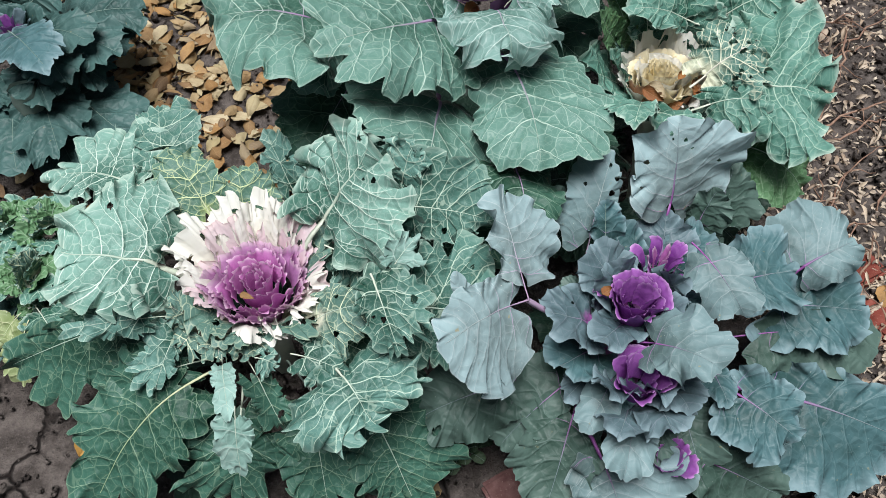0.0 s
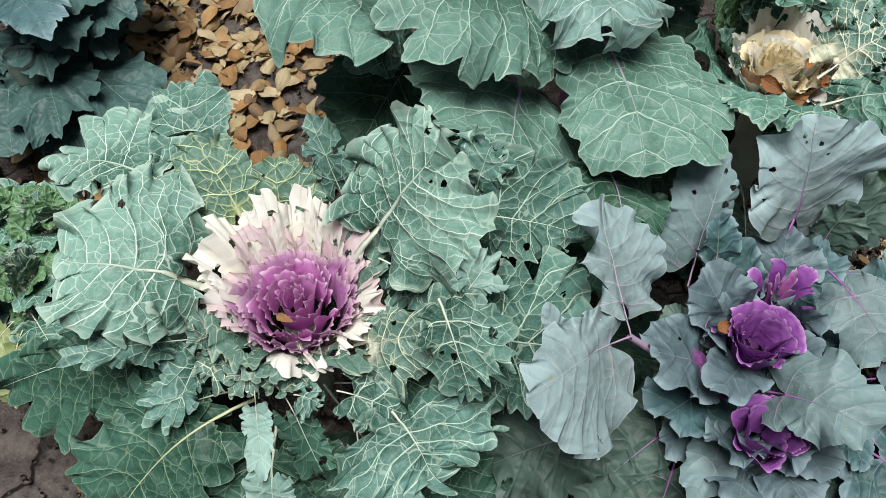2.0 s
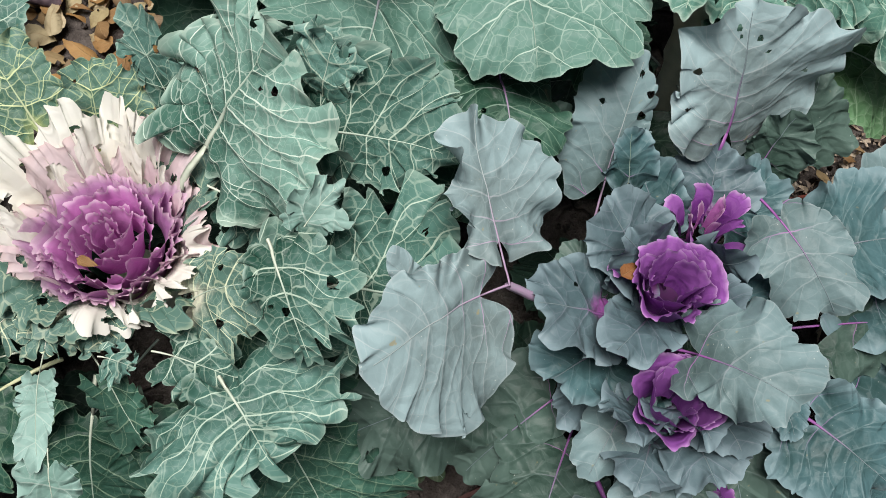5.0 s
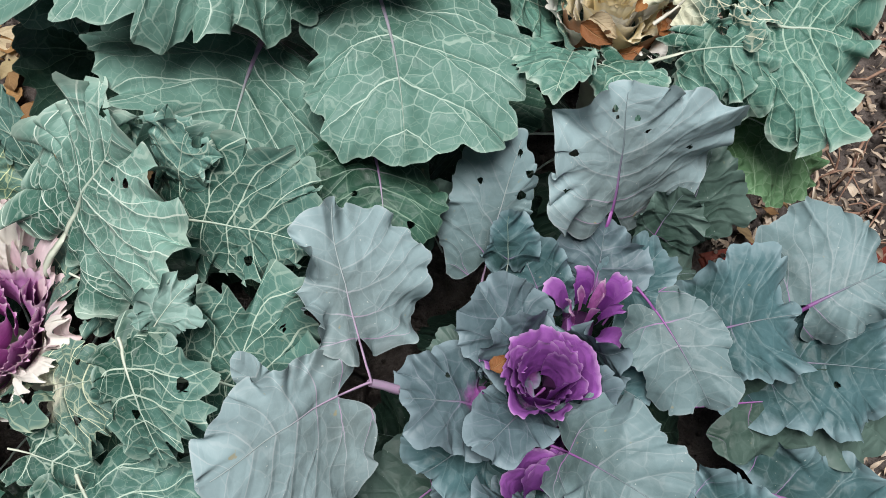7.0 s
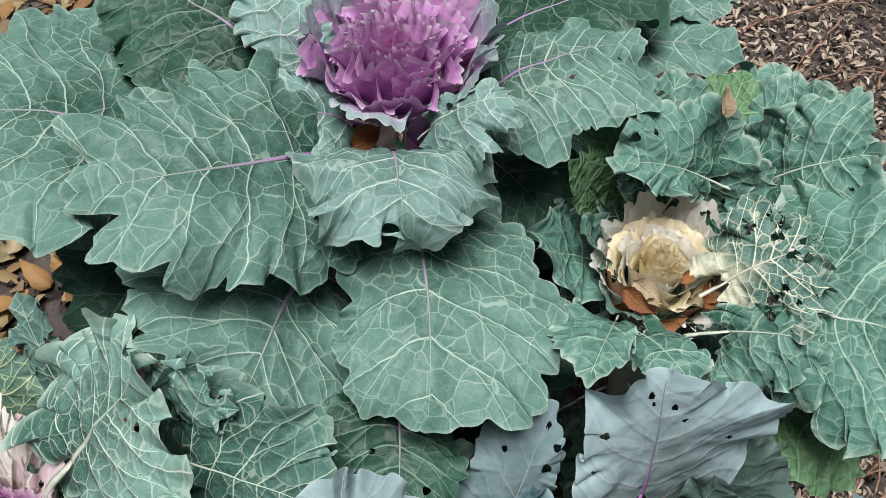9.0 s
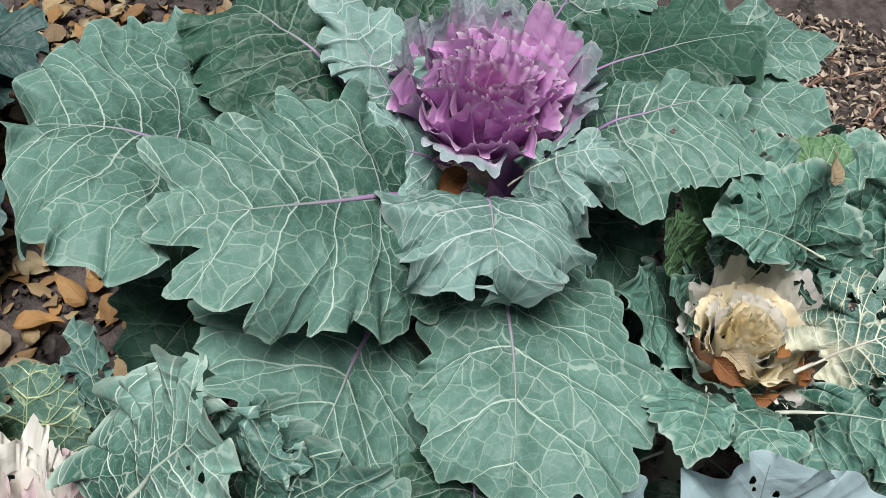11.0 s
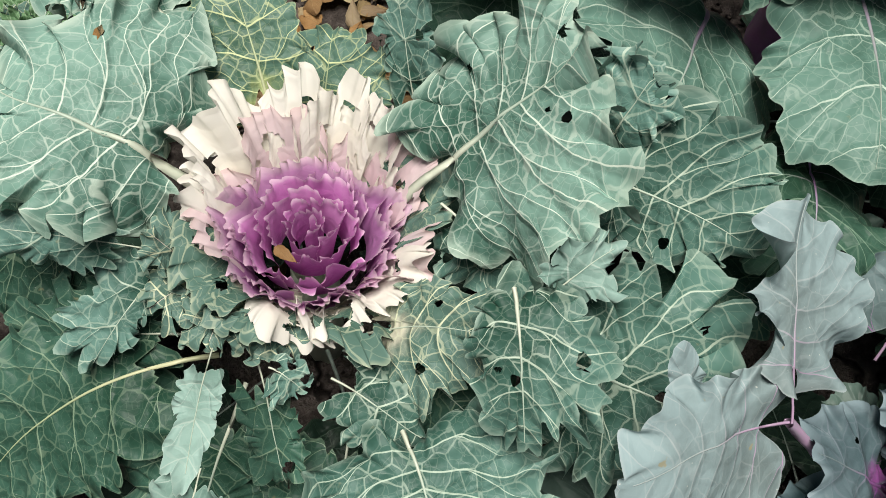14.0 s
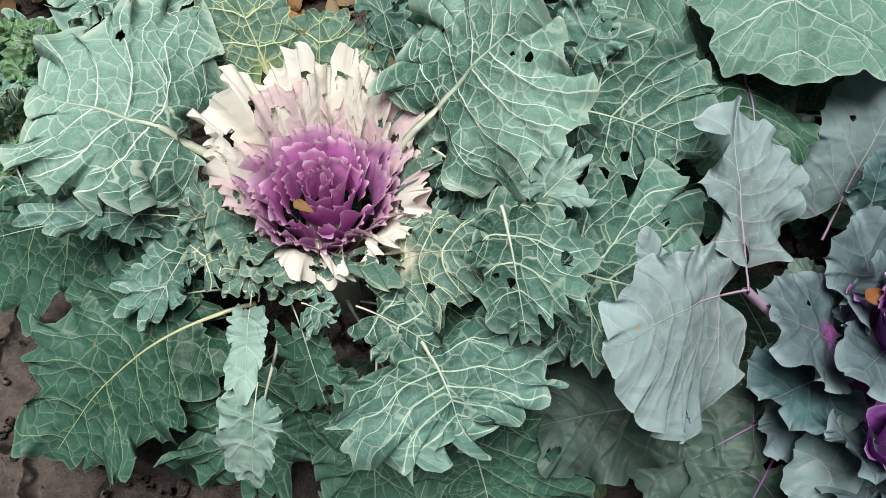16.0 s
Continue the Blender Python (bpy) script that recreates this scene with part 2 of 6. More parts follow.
MATS = {
    "outer": leaf_material("blue_green_leaf", (0.023, 0.080, 0.058), (0.128, 0.259, 0.220), (0.440, 0.560, 0.450), 0.8, spots=0.2,
                           rim=(0.300, 0.410, 0.340), rim_at=(0.9, 1.1)),
    "bright": leaf_material("pale_veined_blue_green_leaf", (0.040, 0.113, 0.083), (0.185, 0.333, 0.276), (0.560, 0.670, 0.570), 1.0, spots=0.2,
                            rim=(0.400, 0.520, 0.430), rim_at=(0.88, 1.08)),
    # outer darkened: the partial shade on these leaves is put into the colour
    "mid": leaf_material("half_shade_blue_green_leaf", (0.019, 0.066, 0.046), (0.084, 0.186, 0.152), (0.440, 0.550, 0.440), 0.9, spots=0.2,
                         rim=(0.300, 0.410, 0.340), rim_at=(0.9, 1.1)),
    # outer darkened further; the shade under the upper leaves is in this colour
    "under": leaf_material("shade_toned_green_leaf", (0.012, 0.048, 0.029), (0.045, 0.121, 0.087), (0.260, 0.370, 0.250), 0.6, spots=0.3),
    # near-black green that stands in for shade in the gaps between leaves
    "gapshade": leaf_material("gap_shade_leaf", (0.008, 0.024, 0.015), (0.025, 0.058, 0.040), (0.080, 0.135, 0.090), 0.5, spots=0.3),
    "paleback": leaf_material("pale_leaf_back", (0.130, 0.240, 0.200), (0.270, 0.420, 0.370), (0.473, 0.568, 0.499), 0.4),
    "varied": leaf_material("cream_and_green_leaf", (0.032, 0.086, 0.058), (0.111, 0.207, 0.173), (0.568, 0.619, 0.430), 0.95,
                            core=(0.671, 0.654, 0.516), core_at=(0.2, 0.6)),
    "yellowvein": leaf_material("yellow_veined_leaf", (0.028, 0.081, 0.042), (0.099, 0.194, 0.152), (0.568, 0.636, 0.344), 0.9,
                                core=(0.473, 0.550, 0.224), core_at=(0.1, 0.5)),
    "cream": leaf_material("cream_heart_leaf", (0.780, 0.750, 0.640), (0.840, 0.830, 0.770), (0.860, 0.850, 0.800), 0.2,
                           rim=(0.740, 0.690, 0.580), rim_at=(0.94, 1.12), pucker=0.5, spots=0.12, thin=0.25),
    "blush": leaf_material("blush_white_leaf", (0.690, 0.500, 0.550), (0.750, 0.640, 0.650), (0.780, 0.700, 0.710), 0.2,
                           rim=(0.688, 0.533, 0.516), rim_at=(0.85, 1.1), pucker=0.5, thin=0.25),
    "heart": leaf_material("violet_heart_leaf", (0.500, 0.140, 0.440), (0.660, 0.300, 0.590), (0.700, 0.380, 0.640), 0.4,
                           rim=(0.860, 0.640, 0.790), rim_at=(0.86, 1.02), pucker=0.4, thin=0.25),
    "heartpale": leaf_material("pale_rimmed_violet_leaf", (0.470, 0.190, 0.440), (0.600, 0.330, 0.560), (0.660, 0.440, 0.620), 0.4,
                               rim=(0.760, 0.560, 0.680), rim_at=(0.74, 1.0), pucker=0.4, thin=0.25),
    "mauve": leaf_material("mauve_heart_leaf", (0.490, 0.190, 0.490), (0.660, 0.390, 0.640), (0.740, 0.520, 0.700), 0.4,
                           rim=(0.600, 0.580, 0.600), rim_at=(0.92, 1.04), pucker=0.5, thin=0.2),
    "mauvenet": leaf_material("mauve_and_white_leaf", (0.200, 0.290, 0.300), (0.280, 0.370, 0.370), (0.660, 0.640, 0.660), 0.95,
                              core=(0.533, 0.284, 0.516), core_at=(0.45, 0.95), pucker=0.6),
    "plum": leaf_material("deep_violet_leaf", (0.200, 0.045, 0.270), (0.340, 0.120, 0.410), (0.440, 0.200, 0.490), 0.3,
                          rim=(0.560, 0.330, 0.600), rim_at=(0.88, 1.05), pucker=0.5, thin=0.15),
    "slate": leaf_material("slate_blue_leaf", (0.023, 0.056, 0.053), (0.069, 0.144, 0.155), (0.140, 0.215, 0.220), 0.35, pucker=1.0, cell=40.0, spots=0.3,
                           rim=(0.180, 0.270, 0.290), rim_at=(0.72, 1.08), stem=(0.300, 0.090, 0.330), stem_at=(0.15, 0.6)),
    "slatedark": leaf_material("dull_green_leaf", (0.024, 0.052, 0.038), (0.082, 0.134, 0.112), (0.110, 0.165, 0.145), 0.35, pucker=1.0, cell=40.0, spots=0.3, stem=(0.260, 0.085, 0.270), stem_at=(0.15, 0.6)),
    "silver": leaf_material("silvery_leaf", (0.076, 0.118, 0.115), (0.170, 0.255, 0.263), (0.300, 0.350, 0.350), 0.35, pucker=0.6, cell=40.0, spots=0.45, stem=(0.330, 0.110, 0.350), stem_at=(0.15, 0.6)),
    "frost": leaf_material("frosted_silver_leaf", (0.150, 0.201, 0.198), (0.281, 0.394, 0.407), (0.430, 0.490, 0.490), 0.4, pucker=0.6, cell=36.0, spots=0.6, stem=(0.420, 0.260, 0.420), stem_at=(0.15, 0.6)),
    "slatecore": leaf_material("slate_leaf_violet_base", (0.049, 0.089, 0.098), (0.106, 0.159, 0.175), (0.200, 0.230, 0.270), 0.4,
                               core=(0.300, 0.075, 0.300), core_at=(0.16, 0.46), pucker=0.7, rim=(0.200, 0.275, 0.300), rim_at=(0.75, 1.08), stem=(0.360, 0.090, 0.400), stem_at=(0.15, 0.6)),
    "mint": leaf_material("mint_green_leaf", (0.029, 0.082, 0.057), (0.115, 0.229, 0.185), (0.400, 0.520, 0.430), 0.9, cell=36.0, spots=0.2, stem=(0.360, 0.180, 0.380), stem_at=(0.06, 0.62)),
    "mintpale": leaf_material("pale_teal_leaf", (0.068, 0.147, 0.118), (0.198, 0.333, 0.297), (0.480, 0.580, 0.530), 0.85, cell=40.0, spots=0.2,
                              rim=(0.360, 0.460, 0.420), rim_at=(0.9, 1.08), stem=(0.400, 0.200, 0.420), stem_at=(0.06, 0.62)),
    # mint at about half strength; shade is put into this leaf colour
    "mintdark": leaf_material("shade_toned_mint_leaf", (0.011, 0.041, 0.023), (0.040, 0.103, 0.071), (0.190, 0.300, 0.215), 0.65, cell=42.0, spots=0.2, stem=(0.240, 0.120, 0.250), stem_at=(0.06, 0.62)),
    "savoy": leaf_material("puckered_green_leaf", (0.019, 0.079, 0.052), (0.109, 0.238, 0.189), (0.360, 0.500, 0.390), 0.8, pucker=1.1, cell=54.0,
                           rim=(0.360, 0.470, 0.390), rim_at=(0.9, 1.04)),
    "lime": leaf_material("fresh_green_leaf", (0.042, 0.111, 0.036), (0.112, 0.232, 0.111), (0.260, 0.390, 0.240), 0.7, pucker=1.3, cell=70.0),
    "golden": leaf_material("decayed_cream_leaf", (0.840, 0.720, 0.440), (0.880, 0.800, 0.570), (0.880, 0.820, 0.640), 0.2,
                            rim=(0.820, 0.740, 0.540), rim_at=(0.85, 1.1), pucker=0.7, spots=0.5, thin=0.15),
    "rust": leaf_material("rotten_brown_leaf", (0.230, 0.085, 0.035), (0.420, 0.230, 0.130), (0.470, 0.330, 0.220), 0.3,
                          rim=(0.560, 0.420, 0.280), rim_at=(0.85, 1.1), pucker=0.7, spots=0.5, thin=0.1),
    "lace": leaf_material("white_veined_leaf", (0.032, 0.092, 0.069), (0.093, 0.194, 0.159), (0.671, 0.688, 0.516), 1.15,
                          core=(0.688, 0.688, 0.499), core_at=(0.15, 0.6), cell=60.0),
    "dim": leaf_material("grey_green_leaf", (0.018, 0.045, 0.040), (0.059, 0.121, 0.112), (0.105, 0.175, 0.155), 0.5, spots=0.3),
    "sickly": leaf_material("yellowing_leaf", (0.156, 0.211, 0.079), (0.249, 0.298, 0.143), (0.516, 0.533, 0.327), 0.5, spots=0.6),
}
VEINS = {
    "white": vein_material("white_vein", (0.560, 0.610, 0.490), (0.390, 0.490, 0.400), 0.5),
    "yellow": vein_material("yellow_vein", (0.518, 0.533, 0.331), (0.360, 0.446, 0.259)),
    "violet": vein_material("violet_vein", (0.340, 0.160, 0.380), (0.250, 0.340, 0.275), 0.85),
    "magenta": vein_material("magenta_vein", (0.280, 0.080, 0.300), (0.150, 0.200, 0.210), 0.7),
    "pinkish": vein_material("pinkish_vein", (0.40, 0.27, 0.40), (0.300, 0.360, 0.350)),
    "cream": vein_material("cream_vein", (0.605, 0.590, 0.490), (0.605, 0.576, 0.490)),
    "plum": vein_material("plum_vein", (0.374, 0.144, 0.360), (0.360, 0.173, 0.360)),
    "grey": vein_material("grey_vein", (0.245, 0.302, 0.259), (0.158, 0.223, 0.187)),
}


# ---- geometry helpers ----
def mesh_object(name, verts, faces, mat, parent=None, uvs=None, smooth=True):
    me = bpy.data.meshes.new(name)
    me.from_pydata([tuple(v) for v in verts], [], faces)
    me.materials.append(mat)
    if smooth:
        me.polygons.foreach_set("use_smooth", [True] * len(me.polygons))
    if uvs:
        idx = np.empty(len(me.loops), dtype=np.int32)
        me.loops.foreach_get("vertex_index", idx)
        for key, arr in uvs.items():
            layer = me.uv_layers.new(name=key)
            layer.data.foreach_set("uv", np.asarray(arr, dtype=np.float32)[idx].ravel())
    me.update()
    ob = new(name, me)
    if parent:
        ob.parent = parent
    return ob


def bent(base, tip, arch, aside):
    """Points, tangents and lengths along a spine that arches up and sways aside."""
    p0, p2 = np.array(base, float), np.array(tip, float)
    p1 = (p0 + p2) / 2 + (np.array((0, 0, arch)) + aside) * 2 * np.linalg.norm(p2 - p0)
    t = np.linspace(0, 1, 41)[:, None]
    p = (1 - t) ** 2 * p0 + 2 * t * (1 - t) * p1 + t ** 2 * p2
    d = 2 * (1 - t) * (p1 - p0) + 2 * t * (p2 - p1)
    d /= np.linalg.norm(d, axis=1)[:, None] + 1e-9
    s = np.concatenate([[0], np.cumsum(np.linalg.norm(np.diff(p, axis=0), axis=1))])
    return p, d, s


LEAVES = [0]


def band(rng, lo, hi, count=6):
    """Irregular waves round a leaf: a few random whole frequencies between lo and hi."""
    f = rng.randint(lo, hi + 1, count)
    a = rng.uniform(0.4, 1.0, count) / math.sqrt(count * 0.35)
    ph = rng.uniform(0, 6.283, count)
    return lambda th: (a * np.sin(np.multiply.outer(th, f) + ph)).sum(-1)


def leaf(plant, look_of, vein, base, tip, width, pet=0.12, arch=0.12, cup=0.0, roll=0.0, ruffle=0.045, frill=0.018,
         lobes=0.07, holes=0, rib=1.0, round_=2.3, wide=0.45, label="", detail=1.0, bites=0, furrow=1.0, fold=0.0, hem=3.0,
         skew=0.5, sway=0.0, notch=0.4, drop=0.0, teeth=1.0, jag=0.0, seed=0):
    """One brassica leaf: a blade round a centre on its spine, lobed where its side veins end, bent, cupped and waved, with a raised net of veins."""
    LEAVES[0] += 1
    rng = np.random.RandomState(seed or LEAVES[0] * 13 + 5)
    base, tip = np.array(base), np.array(tip)
    chord = (tip - base) / np.linalg.norm(tip - base)
    outward = (base + tip)[:2]
    steep = float(np.clip((abs(chord[2]) - 0.45) / 0.3, 0, 1))
    lead = chord[:2] / (np.linalg.norm(chord[:2]) + 1e-6) * (1 - steep) + outward / (np.linalg.norm(outward) + 1e-6) * steep
    side0 = np.cross(np.array((lead[0], lead[1], 0.0)), np.array((0, 0, 1.0)))
    if np.linalg.norm(side0) < 0.05:
        side0 = np.array((1.0, 0, 0))
    side0 /= np.linalg.norm(side0)
    p, d, s = bent(base, tip, arch, side0 * sway)
    total = s[-1]
    blade = total * (1 - pet)
    x0 = total * pet
    mid = x0 + wide * blade
    ahead, behind, half = blade * (1 - wide), blade * wide * 1.06, width / 2
    right, left_ = width * skew, width * (1 - skew)
    nt, rings = int(208 * detail), int(21 * max(detail, 0.55))
    low, high, torn = band(rng, 3, 6, 4), band(rng, 24, 34), band(rng, 10, 19)
    wave_a, wave_b, curl_a = band(rng, 4, 7, 4), band(rng, 8, 12), band(rng, 15, 22)
    ph = rng.rand(6) * 6.283
    cuts = [(rng.uniform(-2.3, 2.3), rng.uniform(0.05, 0.14), rng.uniform(0.15, 0.45)) for _ in range(bites)]

    def plain(th):
        c, q = np.cos(th), np.sin(th)
        a = np.where(c > 0, ahead, behind)
        b = np.where(q > 0, right, left_)
        return (np.abs(c / a) ** round_ + np.abs(q / b) ** round_) ** (-1 / round_)

    # side veins leave the midrib in alternate pairs and run to the margin
    count = 6 if width > 0.085 else 4 if width > 0.045 else 3
    sides = []
    for sign in (-1, 1):
        for q in range(count):
            f = (q + 0.3 + 0.4 * rng.rand() + 0.15 * sign) / count
            xa = x0 + blade * (0.03 + 0.72 * f)
            al = radians(100 - 62 * f + rng.uniform(-8, 8))
            lo, hi = 0.0, blade + width
            for _ in range(11):
                m = (lo + hi) / 2
                ex, ey = xa + math.cos(al) * m - mid, math.sin(al) * m * sign
                lo, hi = (m, hi) if math.hypot(ex, ey) < 0.95 * plain(np.array(math.atan2(ey, ex))) else (lo, m)
            if lo > 0.006:
                sides.append((sign, q, f, xa, al, lo))
    ends = sorted([0.0] + [math.atan2(math.sin(al) * ln * sg, xa + math.cos(al) * ln - mid) for sg, q, f, xa, al, ln in sides])
    knots = np.array([-math.pi] + [e for e in ends if abs(e) < 2.95] + [math.pi])
    big = rng.uniform(0.45, 1.35, len(knots))

    def reach(th):
        f = np.interp(th, knots, np.arange(len(knots)))
        amp = np.interp(th, knots, big)
        lob = teeth * (1.6 * amp * (np.abs(np.cos(math.pi * f)) ** 0.75 - 0.62) + 0.5 * (np.abs(np.cos(2.6 * math.pi * f + ph[4] + low(th))) - 0.6) + 0.2 * high(th)) + 0.65 * low(th) + jag * (np.tanh(1.6 * torn(th)) + 0.6 * high(th))
        cut = 1 - notch * np.exp(-((np.pi - np.abs(th)) / 0.2) ** 2)
        for at_, w_, deep_ in cuts:
            cut = cut * (1 - deep_ * np.exp(-((th - at_) / w_) ** 4))
        return plain(th) * np.maximum(1 + lobes * lob, 0.3) * cut

    def surf(x, y):
        """Flat leaf coordinates to space: x along the spine from its foot, y across."""
        dx = x - mid
        th = np.arctan2(y, dx)
        r = np.clip(np.hypot(dx, y) / (reach(th) + 1e-9), 0, 1.3)
        sx = np.clip(x, 0, total)
        at = np.stack([np.interp(sx, s, p[:, i]) for i in range(3)], -1)
        tan = np.stack([np.interp(sx, s, d[:, i]) for i in range(3)], -1)
        tan /= np.linalg.norm(tan, axis=-1)[..., None]
        at = at + tan * (x - sx)[..., None]
        sd = np.broadcast_to(side0, tan.shape)
        sd = sd - tan * (sd * tan).sum(-1)[..., None]
        sd = sd / np.linalg.norm(sd, axis=-1)[..., None]
        nr = np.cross(sd, tan)
        nr /= np.linalg.norm(nr, axis=-1)[..., None]
        a = radians(roll)
        sd, nr = sd * math.cos(a) + nr * math.sin(a), nr * math.cos(a) - sd * math.sin(a)
        kk = cup * 2 / max(half, 1e-6) + 1e-6
        bend = np.clip(kk * y, -2.6, 2.6)
        yy, hh = np.sin(bend) / kk, (1 - np.cos(bend)) / kk
        hh = hh + fold * np.abs(y)
        inner = np.minimum(r, 1)
        f = np.interp(th, knots, np.arange(len(knots)))
        calm = 1 - np.exp(-((np.pi - np.abs(th)) / 0.25) ** 2)
        wave = (0.7 * wave_a(th) + 0.45 * wave_b(th) + 0.8 * np.cos(math.pi * f + ph[3])) * inner ** hem * ruffle * calm
        curl = (0.7 * curl_a(th) + 0.7 * np.cos(3 * math.pi * f + ph[4])) * inner ** 5 * frill * calm
        slow = 0.05 * np.sin(x / blade * 5 + ph[0]) * np.cos(y / width * 4 + ph[1]) * np.minimum(r * 2, 1)
        near = np.full(x.shape, 0.2 * width)
        for sign, q, _, xa, al, ln in sides:
            ux, uy = math.cos(al), sign * math.sin(al)
            t = np.clip((x - xa) * ux + y * uy, 0, ln)
            near = np.minimum(near, np.hypot(x - xa - t * ux, y - t * uy))
        near = np.minimum(near, np.abs(y) + 0.2 * width * (x < x0))
        puff = furrow * 0.036 * (1 - np.exp(-(near / (0.055 * width + 0.002)) ** 2)) * (1 - 0.5 * inner ** 3)
        h = hh + width * (wave + curl + slow + puff - drop * inner ** 4)
        slip = width * (0.8 * curl_a(th + 0.2) + 0.5 * np.sin(3 * math.pi * f + ph[5])) * inner ** 5 * frill * calm
        return at + sd * (yy + slip * np.cos(th))[..., None] + nr * h[..., None] + tan * (-slip * np.sin(th))[..., None]

    th = np.linspace(-np.pi, np.pi, nt, endpoint=False)
    ring = (np.arange(1, rings + 1) / rings) ** 0.85
    rr, tt = np.meshgrid(ring, th, indexing="ij")
    far = reach(tt)
    fx = np.append((mid + rr * far * np.cos(tt)).ravel(), mid)
    fy = np.append((rr * far * np.sin(tt)).ravel(), 0.0)
    gaps = []
    for _ in range(holes):
        q, ga = rng.uniform(0.3, 0.9), rng.uniform(-2.4, 2.4)
        hx, hy = mid + q * reach(np.array(ga)) * math.cos(ga), q * reach(np.array(ga)) * math.sin(ga)
        gaps.append((hx, hy, rng.uniform(0.8, 1.4), rng.uniform(0.0014, 0.0036)))
    for hx, hy, el, hr in gaps:
        ex, ey = (fx - hx) / el, fy - hy
        dd = np.hypot(ex, ey) + 1e-9
        rim_of = (dd > 0.45 * hr) & (dd < 1.6 * hr)
        kk = hr / dd * (1 + 0.18 * np.sin(3 * np.arctan2(ey, ex) + hx * 900))
        fx, fy = np.where(rim_of, hx + ex * kk * el, fx), np.where(rim_of, hy + ey * kk, fy)
    co = surf(fx, fy)
    j = np.arange(nt)
    i = np.arange(rings - 1)[:, None]
    quads = np.stack([i * nt + j, (i + 1) * nt + j, (i + 1) * nt + (j + 1) % nt, i * nt + (j + 1) % nt], -1).reshape(-1, 4)
    cx, cy = fx[quads].mean(1), fy[quads].mean(1)
    keep = np.ones(len(quads), bool)
    for hx, hy, el, hr in gaps:
        keep &= ((cx - hx) / el) ** 2 + (cy - hy) ** 2 > hr ** 2
    faces = [tuple(f) for f in quads[keep].tolist()] + [(rings * nt, a, (a + 1) % nt) for a in range(nt)]
    def order_of(x, y):
        """Which side vein runs through a spot, as a number: whole on a vein, and how far its fork has spread."""
        v = np.abs(y) / blade
        v = v + 0.45 * v * v
        along_ = ((x - x0) / blade + 0.12 * v) / (1 + 1.15 * v)
        k = count * 1.15 * along_ + 0.22 * np.tanh(y / 0.012) + 0.10 * np.sin(9 * v + ph[0]) + 0.12 * np.sin(5 * along_ + 60 * y / (1 + 40 * np.abs(y)) + ph[1])
        spread = np.clip((np.abs(y) / half - 0.28) / 0.5, 0, 1)
        return k, 0.5 * spread * spread * (3 - 2 * spread)

    k0, fork = order_of(fx, fy)
    step = 2e-4
    slope = np.hypot(order_of(fx + step, fy)[0] - k0, order_of(fx, fy + step)[0] - k0) / step
    spacing = 10 / np.maximum(slope, 8.0)
    ob = mesh_object("leaf", co, faces, MATS[look_of], plant,
                     {"order": np.stack([k0, spacing], -1), "fork": np.stack([k0 - fork, fork], -1), "flat": np.stack([fx, fy], -1), "rim": np.stack([np.append(rr.ravel(), 0), (fx - x0) / blade + 0.45 * np.abs(fy) / half], -1)})
    if label:
        tagged(ob, label)
    if not vein:
        return ob
    # the raised midrib, from the foot of the stalk to the tip
    thick = min(0.0024, 0.012 * width + 0.0003) * rib
    mx = np.linspace(0, x0 + 0.95 * blade, 64)
    my = 0.012 * width * np.sin(mx / blade * 4 + ph[2]) * np.clip((mx - x0) / blade, 0, 1)
    ww = np.linspace(1, 0, len(mx)) ** 1.3 * (thick - 0.0003) + 0.0003
    dx, dy = np.gradient(mx), np.gradient(my)
    ln = np.hypot(dx, dy) + 1e-9
    ax, ay, bx, by = mx - dy / ln * ww, my + dx / ln * ww, mx + dy / ln * ww, my - dx / ln * ww
    n = len(mx)
    # the blade's own grid carries the veins, so that they follow its facets
    grid = co[:-1].reshape(rings, nt, 3)
    grid = np.concatenate([np.broadcast_to(co[-1], (1, nt, 3)), grid])
    around = np.roll(grid, -1, 1) - np.roll(grid, 1, 1)
    along = np.gradient(grid, axis=0)
    normal = np.cross(around, along)
    normal[0] = normal[1].mean(0)
    normal /= np.linalg.norm(normal, axis=-1)[..., None] + 1e-12

    def carried_by(x, y):
        a = np.arctan2(y, x - mid)
        r = np.clip(np.hypot(x - mid, y) / (reach(a) + 1e-9), 0, 0.9999)
        fi, fj = r ** (1 / 0.85) * rings, (a + np.pi) / (2 * np.pi) * nt
        i0, j0 = np.minimum(fi.astype(int), rings - 1), fj.astype(int) % nt
        ti, tj, j1 = (fi - i0)[:, None], (fj - np.floor(fj))[:, None], (j0 + 1) % nt
        return [(g[i0, j0] * (1 - ti) + g[i0 + 1, j0] * ti) * (1 - tj) + (g[i0, j1] * (1 - ti) + g[i0 + 1, j1] * ti) * tj for g in (grid, normal)]

    ex, ey = np.concatenate([ax, mx, bx]), np.concatenate([ay, my, by])
    pts, nn = carried_by(ex, ey)
    stem = np.concatenate([mx, mx, mx]) < x0 + 0.06 * blade
    pts = np.where(stem[:, None], surf(ex, ey), pts)
    a, c, b = pts[:n], pts[n:2 * n], pts[2 * n:]
    nn = nn[n:2 * n]
    verts = np.empty((4 * n, 3))
    verts[0::4], verts[1::4], verts[2::4] = a - nn * 0.0001, c + nn * (0.0003 + 0.16 * ww)[:, None], b - nn * 0.0001
    verts[3::4] = c - nn * (0.9 * ww)[:, None]
    vf = []
    for q in range(n - 1):
        m = 4 * q
        vf += [(m, m + 1, m + 5, m + 4), (m + 1, m + 2, m + 6, m + 5), (m, m + 4, m + 7, m + 3), (m + 6, m + 2, m + 3, m + 7)]
    fade = np.clip((mx - x0) / blade, 0, 1)
